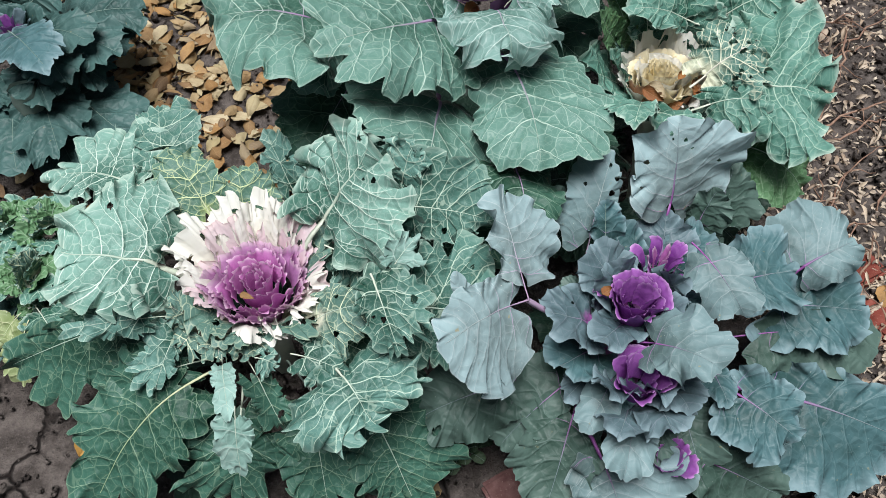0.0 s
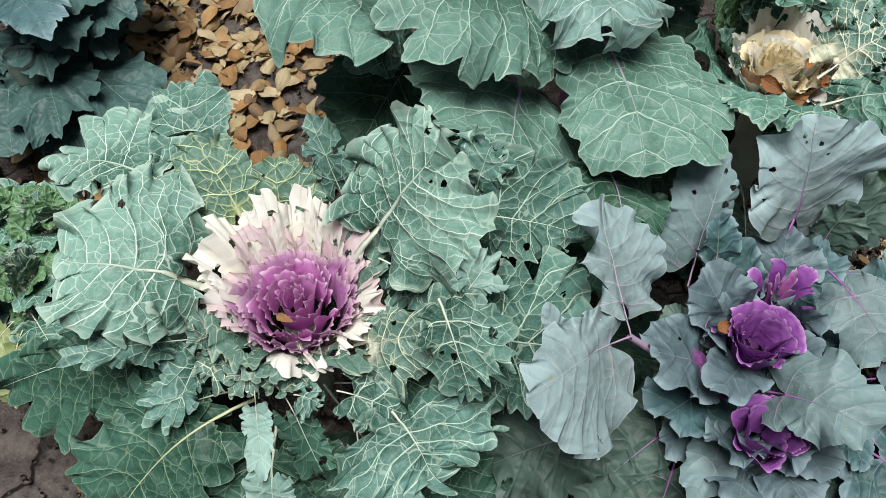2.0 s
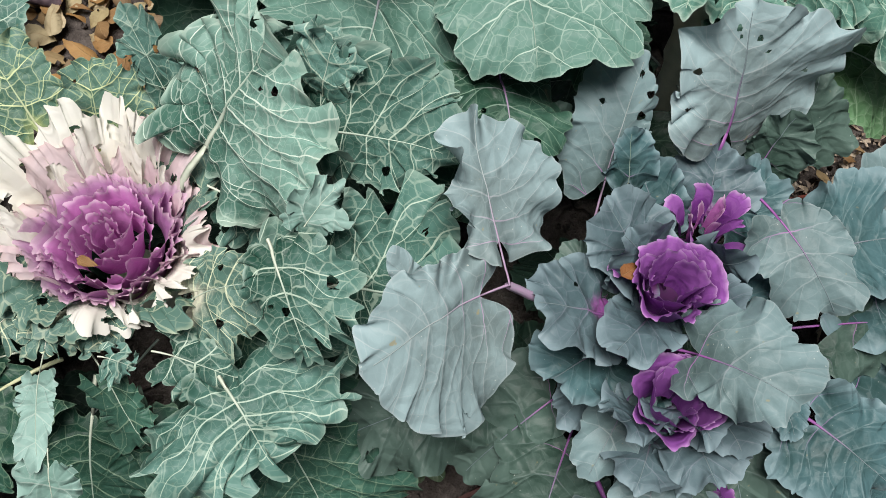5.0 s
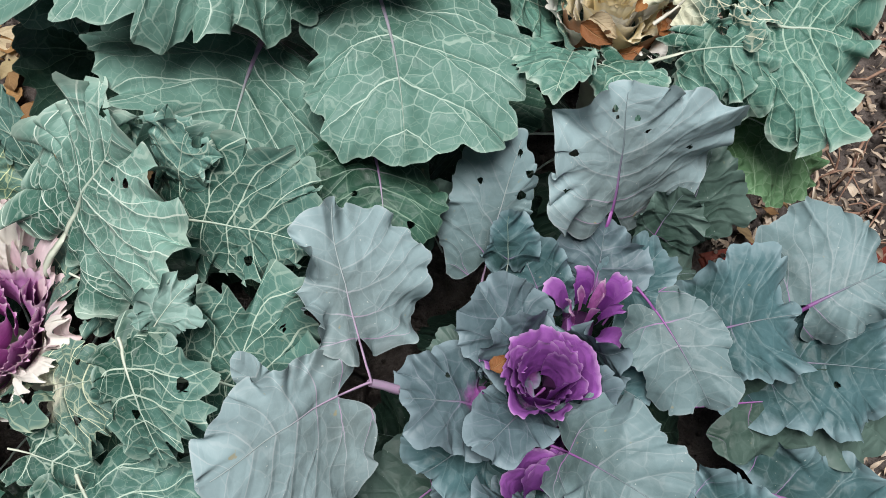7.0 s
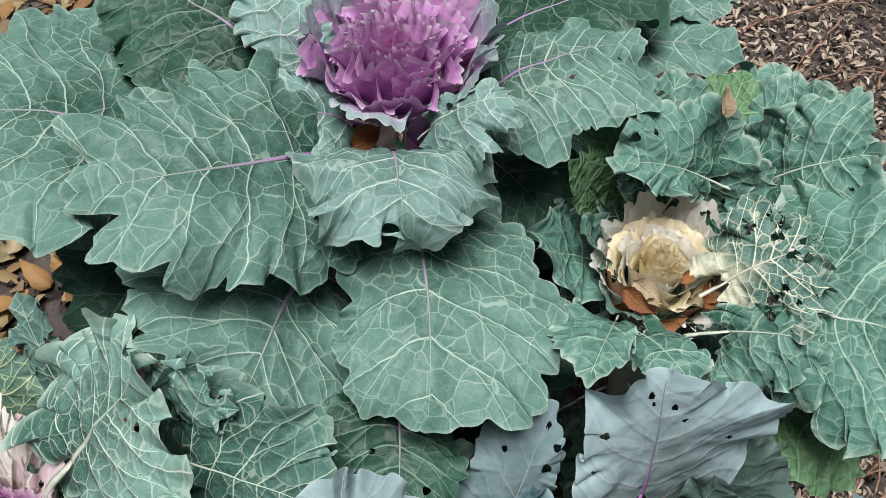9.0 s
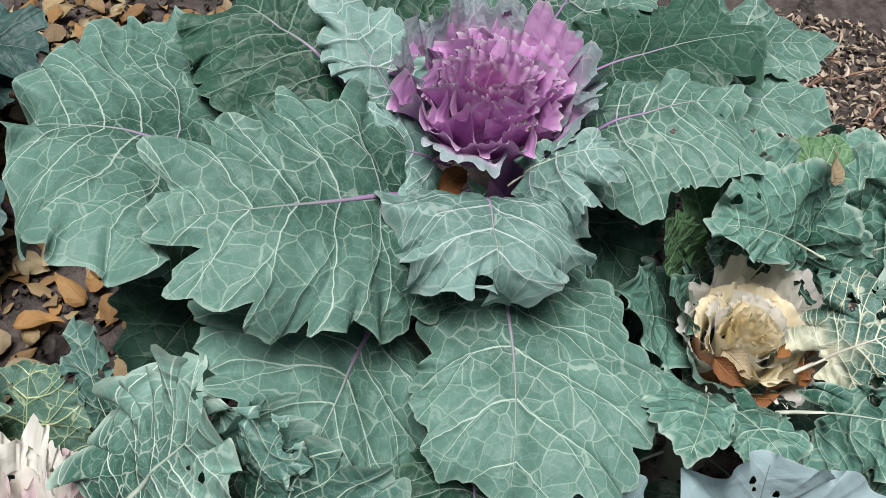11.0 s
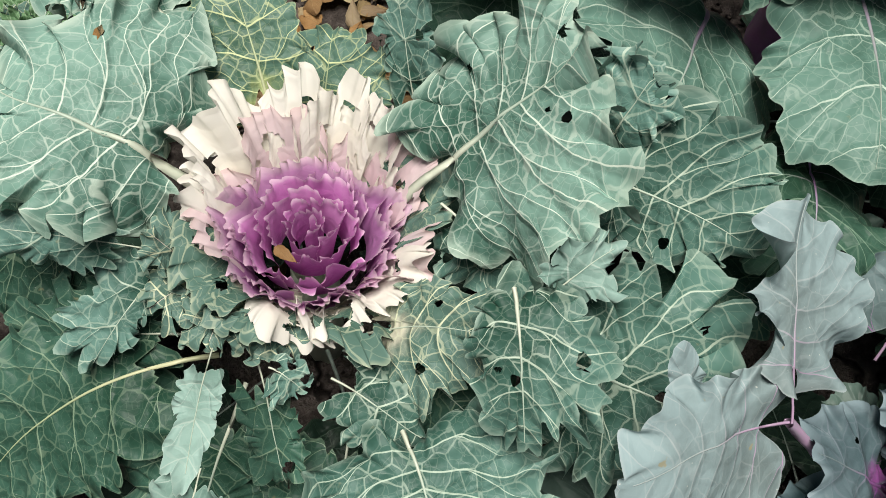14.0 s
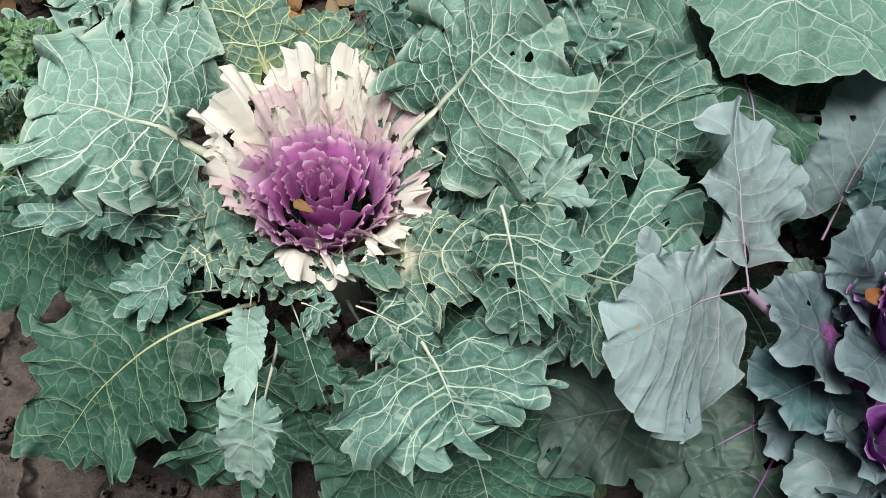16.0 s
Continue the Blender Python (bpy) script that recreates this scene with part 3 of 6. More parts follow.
    flat, rim = np.repeat(np.stack([mx, my], -1), 4, 0), np.repeat(np.stack([fade, fade], -1), 4, 0)
    mesh_object("vein", verts, vf, VEINS[vein], ob, {"flat": flat, "rim": rim})
    return ob


def plant_at(name, xyz, label, category="kale"):
    e = new(name)
    e.empty_display_size = 0.05
    e.location = xyz
    return tagged(e, label, category, group="ornamental kale in the bed")


def stalk(plant, foot, top, r0, r1, mat):
    """A knobbly stem, with scars of shed leaves, from the soil to the rosette."""
    foot, top = Vector(foot), Vector(top)
    n, m = 14, 10
    verts, faces, uv = [], [], []
    axis = (top - foot).normalized()
    a = axis.orthogonal().normalized()
    b = axis.cross(a)
    for i in range(n):
        f = i / (n - 1)
        for j in range(m):
            an = 2 * math.pi * j / m
            r = (r0 + (r1 - r0) * f) * (1 + 0.14 * math.sin(i * 2.1 + j * 1.7))
            verts.append(foot.lerp(top, f) + (a * math.cos(an) + b * math.sin(an)) * r)
            uv.append((f * 0.2, j * 0.01))
    for i in range(n - 1):
        for j in range(m):
            faces.append((i * m + j, i * m + (j + 1) % m, (i + 1) * m + (j + 1) % m, (i + 1) * m + j))
    return mesh_object("stem", verts, faces, mat, plant, {"flat": uv, "rim": uv})


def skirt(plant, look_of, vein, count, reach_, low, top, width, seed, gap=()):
    """Lower leaves added to hang round the stem, coloured dark to imitate gap shade."""
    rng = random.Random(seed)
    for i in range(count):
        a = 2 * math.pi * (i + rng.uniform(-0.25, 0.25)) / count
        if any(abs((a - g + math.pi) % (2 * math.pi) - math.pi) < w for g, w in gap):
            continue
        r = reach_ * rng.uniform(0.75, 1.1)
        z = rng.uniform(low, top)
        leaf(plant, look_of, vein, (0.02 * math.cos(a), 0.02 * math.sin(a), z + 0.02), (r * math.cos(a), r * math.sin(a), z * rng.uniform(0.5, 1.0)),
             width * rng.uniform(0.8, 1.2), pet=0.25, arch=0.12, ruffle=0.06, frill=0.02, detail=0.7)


def heart_leaf(plant, look_of, centre, ang, out, height, spread, foot, flare, frill, sag, seed, tears=0, wavy=0.03, ragged=0.0):
    """A leaf of a heart: a curved wall round the heart's middle, with a frilled and toothed rim."""
    rng = np.random.RandomState(seed)
    nu, nv = int(np.clip(2 * spread * out * max(1, flare) / 0.0011, 40, 170)), 26
    u, v = np.meshgrid(np.linspace(-1, 1, nu), np.linspace(0, 1, nv) ** 0.7, indexing="ij")
    arc = u * spread * out

    def waves(lo, hi, n=5):
        w = rng.uniform(lo, hi, n)
        ph = rng.uniform(0, 6.283, n)
        am = rng.uniform(0.5, 1.0, n) / math.sqrt(n * 0.3)
        return (am * np.sin(arc[..., None] * 6.283 / w + ph)).sum(-1)

    slow, mid, fast = waves(0.02, 0.045), waves(0.009, 0.016), waves(0.0038, 0.0085)
    mid, fast = np.tanh(mid), np.tanh(1.5 * fast)
    short = 0.4 * np.abs(u) ** 5 + ragged * np.clip(0.3 + 0.4 * waves(0.016, 0.035) + 0.12 * waves(0.005, 0.009), 0, 1)
    w = v - np.minimum(short, 0.48) * v ** 2 + 0.2 * frill / height * (fast + mid) * v ** 8
    lively = np.clip(0.25 + 0.55 * np.abs(waves(0.015, 0.03)), 0, 1.6)
    r = out * (foot + (1 - foot) * w + (flare - 1) * w ** 2.2) * (1 - 0.1 * np.abs(u) ** 2)
    z = height * w - sag * height * w ** 3
    # waves and frills stand across the blade, strongest at its rim
    dr, dz = np.gradient(r, axis=1), np.gradient(z, axis=1)
    size_ = np.hypot(dr, dz) + 1e-9
    wave = wavy * out * slow * v ** 1.5 + frill * (0.42 * mid * v ** 5 + 0.5 * fast * lively * v ** 10)
    r, z = r + wave * dz / size_, z - wave * dr / size_
    a = ang + u * spread + frill / out * 0.25 * fast * v ** 4
    co = np.stack([centre[0] + r * np.cos(a), centre[1] + r * np.sin(a), centre[2] + z - 0.55 * height], -1).reshape(-1, 3)
    i, j = np.meshgrid(np.arange(nu - 1), np.arange(nv - 1), indexing="ij")
    quads = np.stack([i * nv + j, (i + 1) * nv + j, (i + 1) * nv + j + 1, i * nv + j + 1], -1).reshape(-1, 4)
    fx, fy = arc.ravel(), (v * height).ravel()
    keep = np.ones(len(quads), bool)
    cx, cy = fx[quads].mean(1), fy[quads].mean(1)
    for _ in range(tears):
        keep &= ((cx - rng.uniform(-0.8, 0.8) * spread * out) / 1.3) ** 2 + (cy - rng.uniform(0.35, 0.85) * height) ** 2 > rng.uniform(0.002, 0.005) ** 2
    edge = np.maximum(v, np.abs(u) ** 5).ravel()
    return mesh_object("heart_leaf", co, [tuple(q) for q in quads[keep].tolist()], MATS[look_of], plant,
                       {"flat": np.stack([fx, fy], -1), "rim": np.stack([edge, v.ravel()], -1),
                        "order": np.stack([fx * 0 + 0.5, fx * 0 + 0.09], -1), "fork": np.stack([fx * 0 + 0.5, fx * 0], -1)})


def rosette(plant, centre, look_of, count, size, height, inner=0.1, seed=1, frill=0.002, foot=0.55, flare=1.2, sag=0.25, spread=1.0, tears=0, dome=0.0, wavy=0.03):
    """A heart of wrapped leaves in a spiral; the outer ones are larger and more open."""
    rng = random.Random(seed)
    for i in range(count):
        f = (i + 0.5) / count
        kind = look_of if isinstance(look_of, str) else look_of[min(int(f * len(look_of)), len(look_of) - 1)]
        out = size * (inner + (1 - inner) * f) * rng.uniform(0.92, 1.08)
        heart_leaf(plant, kind, centre, i * 2.39996 + rng.uniform(-0.25, 0.25), out, height * (0.85 + (0.25 - dome) * f) * rng.uniform(0.9, 1.1), spread * rng.uniform(0.85, 1.15),
                   foot, 1 + (flare - 1) * (0.3 + 0.7 * f), frill * rng.uniform(0.8, 1.2), sag * f, seed * 100 + i, tears, wavy)


def tuft(plant, centre, look_of, vein, count, size, height, seed=1, lobes=0.13):
    """A small open head of toothed leaves."""
    rng = random.Random(seed)
    for i in range(count):
        f = (i + 0.5) / count
        ang = i * 2.39996 + rng.uniform(-0.2, 0.2)
        kind = look_of[min(int(f * len(look_of)), len(look_of) - 1)]
        out = size * (0.25 + 0.75 * f)
        c = Vector(centre)
        d = Vector((math.cos(ang), math.sin(ang), 0))
        leaf(plant, kind, vein, c + d * out * 0.15 + Vector((0, 0, -height)), c + d * out + Vector((0, 0, height * (0.6 - 1.1 * f))), (0.5 + 0.45 * f) * size,
             pet=0.1, arch=0.16, cup=0.1, ruffle=0.05, frill=0.03, lobes=lobes, wide=0.55, detail=0.6, rib=0.7)


# ---- the kale with a white collar round a violet heart ----

kale_white = plant_at("ornamental_kale", (-0.2, 0.51, 0.0), "blue-green frilled kale with white collar and violet heart")
stalk(kale_white, (0.000, 0.010, -0.020), (0.000, 0.000, 0.150), 0.016, 0.016, VEINS["white"])
skirt(kale_white, "gapshade", "grey", 6, 0.19, 0.0, 0.03, 0.1, 51)
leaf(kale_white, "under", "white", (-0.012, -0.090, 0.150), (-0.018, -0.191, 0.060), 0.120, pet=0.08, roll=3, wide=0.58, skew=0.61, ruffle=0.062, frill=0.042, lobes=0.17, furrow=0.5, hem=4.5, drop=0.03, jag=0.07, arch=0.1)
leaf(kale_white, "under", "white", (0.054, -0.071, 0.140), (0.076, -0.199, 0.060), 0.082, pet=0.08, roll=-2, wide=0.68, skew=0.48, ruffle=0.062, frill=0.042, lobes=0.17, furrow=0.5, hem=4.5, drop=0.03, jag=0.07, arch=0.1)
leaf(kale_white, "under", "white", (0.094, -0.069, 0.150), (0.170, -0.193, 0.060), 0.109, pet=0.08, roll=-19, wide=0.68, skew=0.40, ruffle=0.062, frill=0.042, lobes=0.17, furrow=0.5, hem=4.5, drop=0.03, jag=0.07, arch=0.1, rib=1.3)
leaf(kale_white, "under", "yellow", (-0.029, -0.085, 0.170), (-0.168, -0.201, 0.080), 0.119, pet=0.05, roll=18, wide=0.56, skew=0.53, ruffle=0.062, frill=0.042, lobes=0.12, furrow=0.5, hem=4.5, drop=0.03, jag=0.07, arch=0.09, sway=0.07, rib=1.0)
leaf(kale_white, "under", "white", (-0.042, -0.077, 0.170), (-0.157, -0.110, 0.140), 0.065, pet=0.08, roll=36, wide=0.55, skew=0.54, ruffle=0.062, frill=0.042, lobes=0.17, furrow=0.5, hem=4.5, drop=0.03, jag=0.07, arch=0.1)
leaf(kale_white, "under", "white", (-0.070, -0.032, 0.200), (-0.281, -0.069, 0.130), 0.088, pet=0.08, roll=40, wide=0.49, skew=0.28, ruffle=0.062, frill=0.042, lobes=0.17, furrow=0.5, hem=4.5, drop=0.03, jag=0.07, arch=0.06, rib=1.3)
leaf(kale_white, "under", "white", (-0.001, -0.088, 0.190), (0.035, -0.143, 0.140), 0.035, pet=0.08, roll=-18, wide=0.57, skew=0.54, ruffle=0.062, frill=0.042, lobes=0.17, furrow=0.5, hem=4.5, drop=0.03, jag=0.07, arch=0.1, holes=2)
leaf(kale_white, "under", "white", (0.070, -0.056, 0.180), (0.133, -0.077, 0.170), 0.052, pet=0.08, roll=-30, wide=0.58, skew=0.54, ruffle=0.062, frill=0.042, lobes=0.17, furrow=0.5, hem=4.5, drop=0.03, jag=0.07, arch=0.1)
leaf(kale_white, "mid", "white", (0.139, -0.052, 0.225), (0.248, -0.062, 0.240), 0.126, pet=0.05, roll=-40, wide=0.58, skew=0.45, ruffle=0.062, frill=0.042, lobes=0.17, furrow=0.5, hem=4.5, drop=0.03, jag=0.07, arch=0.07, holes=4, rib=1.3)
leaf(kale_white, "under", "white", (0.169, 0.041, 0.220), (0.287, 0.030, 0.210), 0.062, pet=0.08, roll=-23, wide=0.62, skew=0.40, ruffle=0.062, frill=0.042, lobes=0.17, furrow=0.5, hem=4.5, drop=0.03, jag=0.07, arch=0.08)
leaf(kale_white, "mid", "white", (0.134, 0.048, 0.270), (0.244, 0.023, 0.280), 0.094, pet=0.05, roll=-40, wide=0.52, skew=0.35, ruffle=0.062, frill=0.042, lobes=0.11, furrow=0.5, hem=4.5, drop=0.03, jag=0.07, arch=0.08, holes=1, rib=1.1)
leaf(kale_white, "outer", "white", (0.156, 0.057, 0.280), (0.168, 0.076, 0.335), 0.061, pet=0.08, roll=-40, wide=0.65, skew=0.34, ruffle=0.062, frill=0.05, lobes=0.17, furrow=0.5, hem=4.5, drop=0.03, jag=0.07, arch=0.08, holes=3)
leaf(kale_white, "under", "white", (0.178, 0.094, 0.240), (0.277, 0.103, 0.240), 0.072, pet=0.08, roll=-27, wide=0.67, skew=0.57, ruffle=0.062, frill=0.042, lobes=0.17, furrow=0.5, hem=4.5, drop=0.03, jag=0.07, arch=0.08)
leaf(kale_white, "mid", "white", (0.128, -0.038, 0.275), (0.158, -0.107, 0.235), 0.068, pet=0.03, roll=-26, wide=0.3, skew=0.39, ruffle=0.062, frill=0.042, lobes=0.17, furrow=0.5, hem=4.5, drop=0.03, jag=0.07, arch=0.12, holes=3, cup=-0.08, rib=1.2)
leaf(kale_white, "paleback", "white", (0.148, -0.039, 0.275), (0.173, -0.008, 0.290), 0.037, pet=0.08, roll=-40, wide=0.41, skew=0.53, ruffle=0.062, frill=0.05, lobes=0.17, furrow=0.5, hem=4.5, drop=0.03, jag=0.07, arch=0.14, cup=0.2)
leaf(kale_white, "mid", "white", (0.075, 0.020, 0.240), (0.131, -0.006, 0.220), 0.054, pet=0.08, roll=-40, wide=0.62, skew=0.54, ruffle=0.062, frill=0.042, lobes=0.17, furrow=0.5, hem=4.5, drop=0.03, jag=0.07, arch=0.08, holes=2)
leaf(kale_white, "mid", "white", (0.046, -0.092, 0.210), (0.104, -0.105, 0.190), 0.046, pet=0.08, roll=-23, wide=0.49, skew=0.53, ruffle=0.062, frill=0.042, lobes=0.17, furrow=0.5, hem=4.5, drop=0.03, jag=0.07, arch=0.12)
leaf(kale_white, "outer", "white", (0.094, -0.108, 0.205), (0.134, -0.164, 0.195), 0.141, pet=0.02, roll=-5, wide=0.56, skew=0.52, ruffle=0.09, frill=0.045, lobes=0.12, furrow=0.5, hem=4.5, drop=0.03, jag=0.07, arch=0.16, rib=0.8, round_=2.6)
leaf(kale_white, "outer", "white", (0.011, -0.097, 0.210), (0.033, -0.100, 0.200), 0.031, pet=0.08, roll=-37, wide=0.68, skew=0.61, ruffle=0.062, frill=0.06, lobes=0.17, furrow=0.5, hem=4.5, drop=0.03, jag=0.07, arch=0.16, holes=2)
leaf(kale_white, "paleback", "white", (-0.018, -0.100, 0.225), (0.004, -0.176, 0.250), 0.022, pet=0.08, roll=6, wide=0.5, skew=0.51, ruffle=0.062, frill=0.042, lobes=0.12, furrow=0.5, hem=4.5, drop=0.03, jag=0.07, arch=0.06, cup=0.12)
leaf(kale_white, "paleback", "white", (0.009, -0.168, 0.250), (0.011, -0.213, 0.200), 0.038, pet=0.08, roll=2, wide=0.32, skew=0.61, ruffle=0.062, frill=0.042, lobes=0.1, furrow=0.5, hem=4.5, drop=0.03, jag=0.07, arch=0.12, cup=-0.15, rib=0.7)
leaf(kale_white, "bright", "white", (-0.109, 0.076, 0.258), (-0.235, 0.122, 0.225), 0.105, pet=0.03, roll=2, wide=0.59, skew=0.67, ruffle=0.062, frill=0.042, lobes=0.17, furrow=0.5, hem=4.5, drop=0.03, jag=0.07, arch=0.09, rib=1.5, sway=0.05)
leaf(kale_white, "mid", "white", (-0.103, 0.084, 0.240), (-0.125, 0.202, 0.265), 0.070, pet=0.08, roll=-2, wide=0.58, skew=0.61, ruffle=0.062, frill=0.042, lobes=0.17, furrow=0.5, hem=4.5, drop=0.03, jag=0.07, arch=0.05, holes=1)
leaf(kale_white, "outer", "white", (-0.093, 0.052, 0.220), (-0.084, 0.078, 0.235), 0.040, pet=0.08, roll=-14, wide=0.53, skew=0.57, ruffle=0.062, frill=0.042, lobes=0.17, furrow=0.5, hem=4.5, drop=0.03, jag=0.07, arch=0.06)
leaf(kale_white, "bright", "white", (-0.063, -0.006, 0.225), (-0.194, -0.006, 0.270), 0.161, pet=0.14, roll=9, wide=0.4, skew=0.61, ruffle=0.062, frill=0.042, lobes=0.12, furrow=0.5, hem=4.5, drop=0.03, jag=0.07, arch=0.09, rib=1.9, sway=-0.03, holes=1)
leaf(kale_white, "outer", "white", (-0.071, -0.051, 0.215), (-0.172, -0.082, 0.240), 0.029, pet=0.08, roll=40, wide=0.49, skew=0.38, ruffle=0.1, frill=0.05, lobes=0.17, furrow=0.5, hem=4.5, drop=0.03, jag=0.07, arch=0.04, cup=-0.15)
leaf(kale_white, "outer", "white", (-0.071, -0.048, 0.200), (-0.095, -0.116, 0.170), 0.041, pet=0.08, roll=18, wide=0.51, skew=0.72, ruffle=0.062, frill=0.06, lobes=0.2, furrow=0.5, hem=4.5, drop=0.03, jag=0.07, arch=0.12)
leaf(kale_white, "yellowvein", "yellow", (-0.036, 0.043, 0.215), (-0.096, 0.123, 0.270), 0.065, pet=0.05, roll=5, wide=0.63, skew=0.47, ruffle=0.062, frill=0.042, lobes=0.17, furrow=0.5, hem=4.5, drop=0.03, jag=0.07, arch=0.06, rib=1.7, cup=0.06)
leaf(kale_white, "yellowvein", "yellow", (-0.019, 0.065, 0.185), (-0.031, 0.128, 0.240), 0.073, pet=0.08, roll=7, wide=0.62, skew=0.60, ruffle=0.062, frill=0.042, lobes=0.17, furrow=0.5, hem=4.5, drop=0.03, jag=0.07, arch=0.06, rib=1.2, holes=3)
leaf(kale_white, "outer", "white", (0.039, 0.093, 0.210), (0.007, 0.141, 0.280), 0.039, pet=0.08, roll=-1, wide=0.62, skew=0.59, ruffle=0.062, frill=0.042, lobes=0.17, furrow=0.5, hem=4.5, drop=0.03, jag=0.07, arch=0.06, cup=0.2, holes=2)
leaf(kale_white, "bright", "white", (0.054, 0.027, 0.225), (0.134, 0.078, 0.335), 0.150, pet=0.16, roll=-13, wide=0.48, skew=0.60, ruffle=0.062, frill=0.042, lobes=0.1, furrow=0.5, hem=4.5, drop=0.03, jag=0.07, arch=0.06, rib=1.7, holes=6, round_=2.6)
leaf(kale_white, "varied", "white", (0.054, -0.056, 0.200), (0.125, -0.051, 0.237), 0.068, pet=0.02, roll=-23, wide=0.53, skew=0.62, ruffle=0.062, frill=0.042, lobes=0.17, furrow=0.5, hem=4.5, drop=0.03, jag=0.07, arch=0.14, cup=-0.06, holes=2, rib=0.8)
leaf(kale_white, "varied", "cream", (-0.054, -0.047, 0.190), (-0.081, -0.048, 0.230), 0.040, pet=0.02, roll=40, wide=0.66, skew=0.57, ruffle=0.062, frill=0.05, lobes=0.17, furrow=0.5, hem=4.5, drop=0.03, jag=0.07, arch=0.1, cup=0.1, rib=0.5)
leaf(kale_white, "varied", "cream", (-0.052, -0.051, 0.190), (-0.070, -0.083, 0.200), 0.036, pet=0.02, roll=22, wide=0.61, skew=0.36, ruffle=0.062, frill=0.07, lobes=0.2, furrow=0.5, hem=4.5, drop=0.03, jag=0.07, arch=0.14, bites=3, rib=0.5)
leaf(kale_white, "varied", "cream", (-0.030, -0.049, 0.190), (-0.028, -0.094, 0.200), 0.040, pet=0.02, roll=9, wide=0.68, skew=0.45, ruffle=0.062, frill=0.07, lobes=0.2, furrow=0.5, hem=4.5, drop=0.03, jag=0.07, arch=0.14, bites=3, rib=0.5)
leaf(kale_white, "varied", "cream", (-0.007, -0.047, 0.190), (0.009, -0.089, 0.200), 0.043, pet=0.02, roll=9, wide=0.68, skew=0.49, ruffle=0.062, frill=0.07, lobes=0.2, furrow=0.5, hem=4.5, drop=0.03, jag=0.07, arch=0.14, bites=3, rib=0.5)
rosette(kale_white, (0.003, -0.008, 0.209), ("heart", "heart", "heart", "heartpale"), 11, 0.049, 0.036, inner=0.08, seed=3, frill=0.0030, flare=1.12, spread=1.9, sag=0.05, foot=0.82, dome=0.12, wavy=0.10)
for turn_, high_ in ((4.2, 0.050), (5.0, 0.048), (5.8, 0.050), (3.4, 0.052), (0.4, 0.052)):
    heart_leaf(kale_white, "heartpale", (0.003, -0.008, 0.207), turn_, 0.050, high_, 0.62, 0.78, 1.14, 0.0026, 0.02, int(turn_ * 10), 0, 0.05, 0.08)
heart_leaf(kale_white, "cream", (0.003, -0.008, 0.226), 1.80, 0.050, 0.094, 0.60, 0.85, 1.85, 0.0046, 0.10, 70, 7, 0.09, 0.14)
heart_leaf(kale_white, "cream", (0.003, -0.008, 0.222), 1.40, 0.050, 0.088, 0.67, 0.85, 1.65, 0.0046, 0.10, 71, 7, 0.09, 0.14)
heart_leaf(kale_white, "blush", (0.003, -0.008, 0.222), 1.00, 0.050, 0.078, 0.67, 0.85, 1.70, 0.0046, 0.12, 72, 7, 0.09, 0.14)
heart_leaf(kale_white, "varied", (0.003, -0.008, 0.222), 0.58, 0.052, 0.080, 0.56, 0.85, 1.80, 0.0046, 0.20, 73, 7, 0.09, 0.14)
heart_leaf(kale_white, "blush", (0.003, -0.008, 0.216), 0.14, 0.052, 0.066, 0.67, 0.85, 1.55, 0.0046, 0.15, 74, 7, 0.09, 0.14)
heart_leaf(kale_white, "cream", (0.003, -0.008, 0.216), -0.25, 0.052, 0.058, 0.60, 0.85, 1.50, 0.0046, 0.20, 75, 7, 0.09, 0.14)
heart_leaf(kale_white, "cream", (0.003, -0.008, 0.226), 2.68, 0.050, 0.084, 0.63, 0.85, 1.95, 0.0046, 0.12, 76, 7, 0.09, 0.14)
heart_leaf(kale_white, "cream", (0.003, -0.008, 0.216), 3.05, 0.052, 0.060, 0.56, 0.85, 1.60, 0.0046, 0.15, 77, 7, 0.09, 0.14)
heart_leaf(kale_white, "blush", (0.003, -0.008, 0.216), 3.42, 0.052, 0.050, 0.73, 0.85, 1.35, 0.0046, 0.15, 78, 7, 0.09, 0.14)
heart_leaf(kale_white, "blush", (0.003, -0.008, 0.222), 2.22, 0.050, 0.070, 0.56, 0.85, 1.45, 0.0046, 0.08, 79, 7, 0.09, 0.14)
heart_leaf(kale_white, "varied", (0.003, -0.008, 0.214), 3.90, 0.054, 0.048, 0.60, 0.85, 1.60, 0.0046, 0.35, 80, 7, 0.09, 0.14)
heart_leaf(kale_white, "varied", (0.003, -0.008, 0.214), 4.35, 0.054, 0.044, 0.56, 0.85, 1.60, 0.0046, 0.45, 81, 7, 0.09, 0.14)
heart_leaf(kale_white, "cream", (0.003, -0.008, 0.214), 4.85, 0.054, 0.038, 0.49, 0.85, 1.45, 0.0046, 0.45, 82, 7, 0.09, 0.14)
heart_leaf(kale_white, "cream", (0.003, -0.008, 0.214), 5.30, 0.054, 0.036, 0.39, 0.85, 1.45, 0.0046, 0.40, 83, 7, 0.09, 0.14)
heart_leaf(kale_white, "varied", (0.003, -0.008, 0.214), 5.70, 0.054, 0.053, 0.60, 0.85, 1.90, 0.0046, 0.35, 84, 7, 0.09, 0.14)


# ---- the kale with several deep violet heads ----

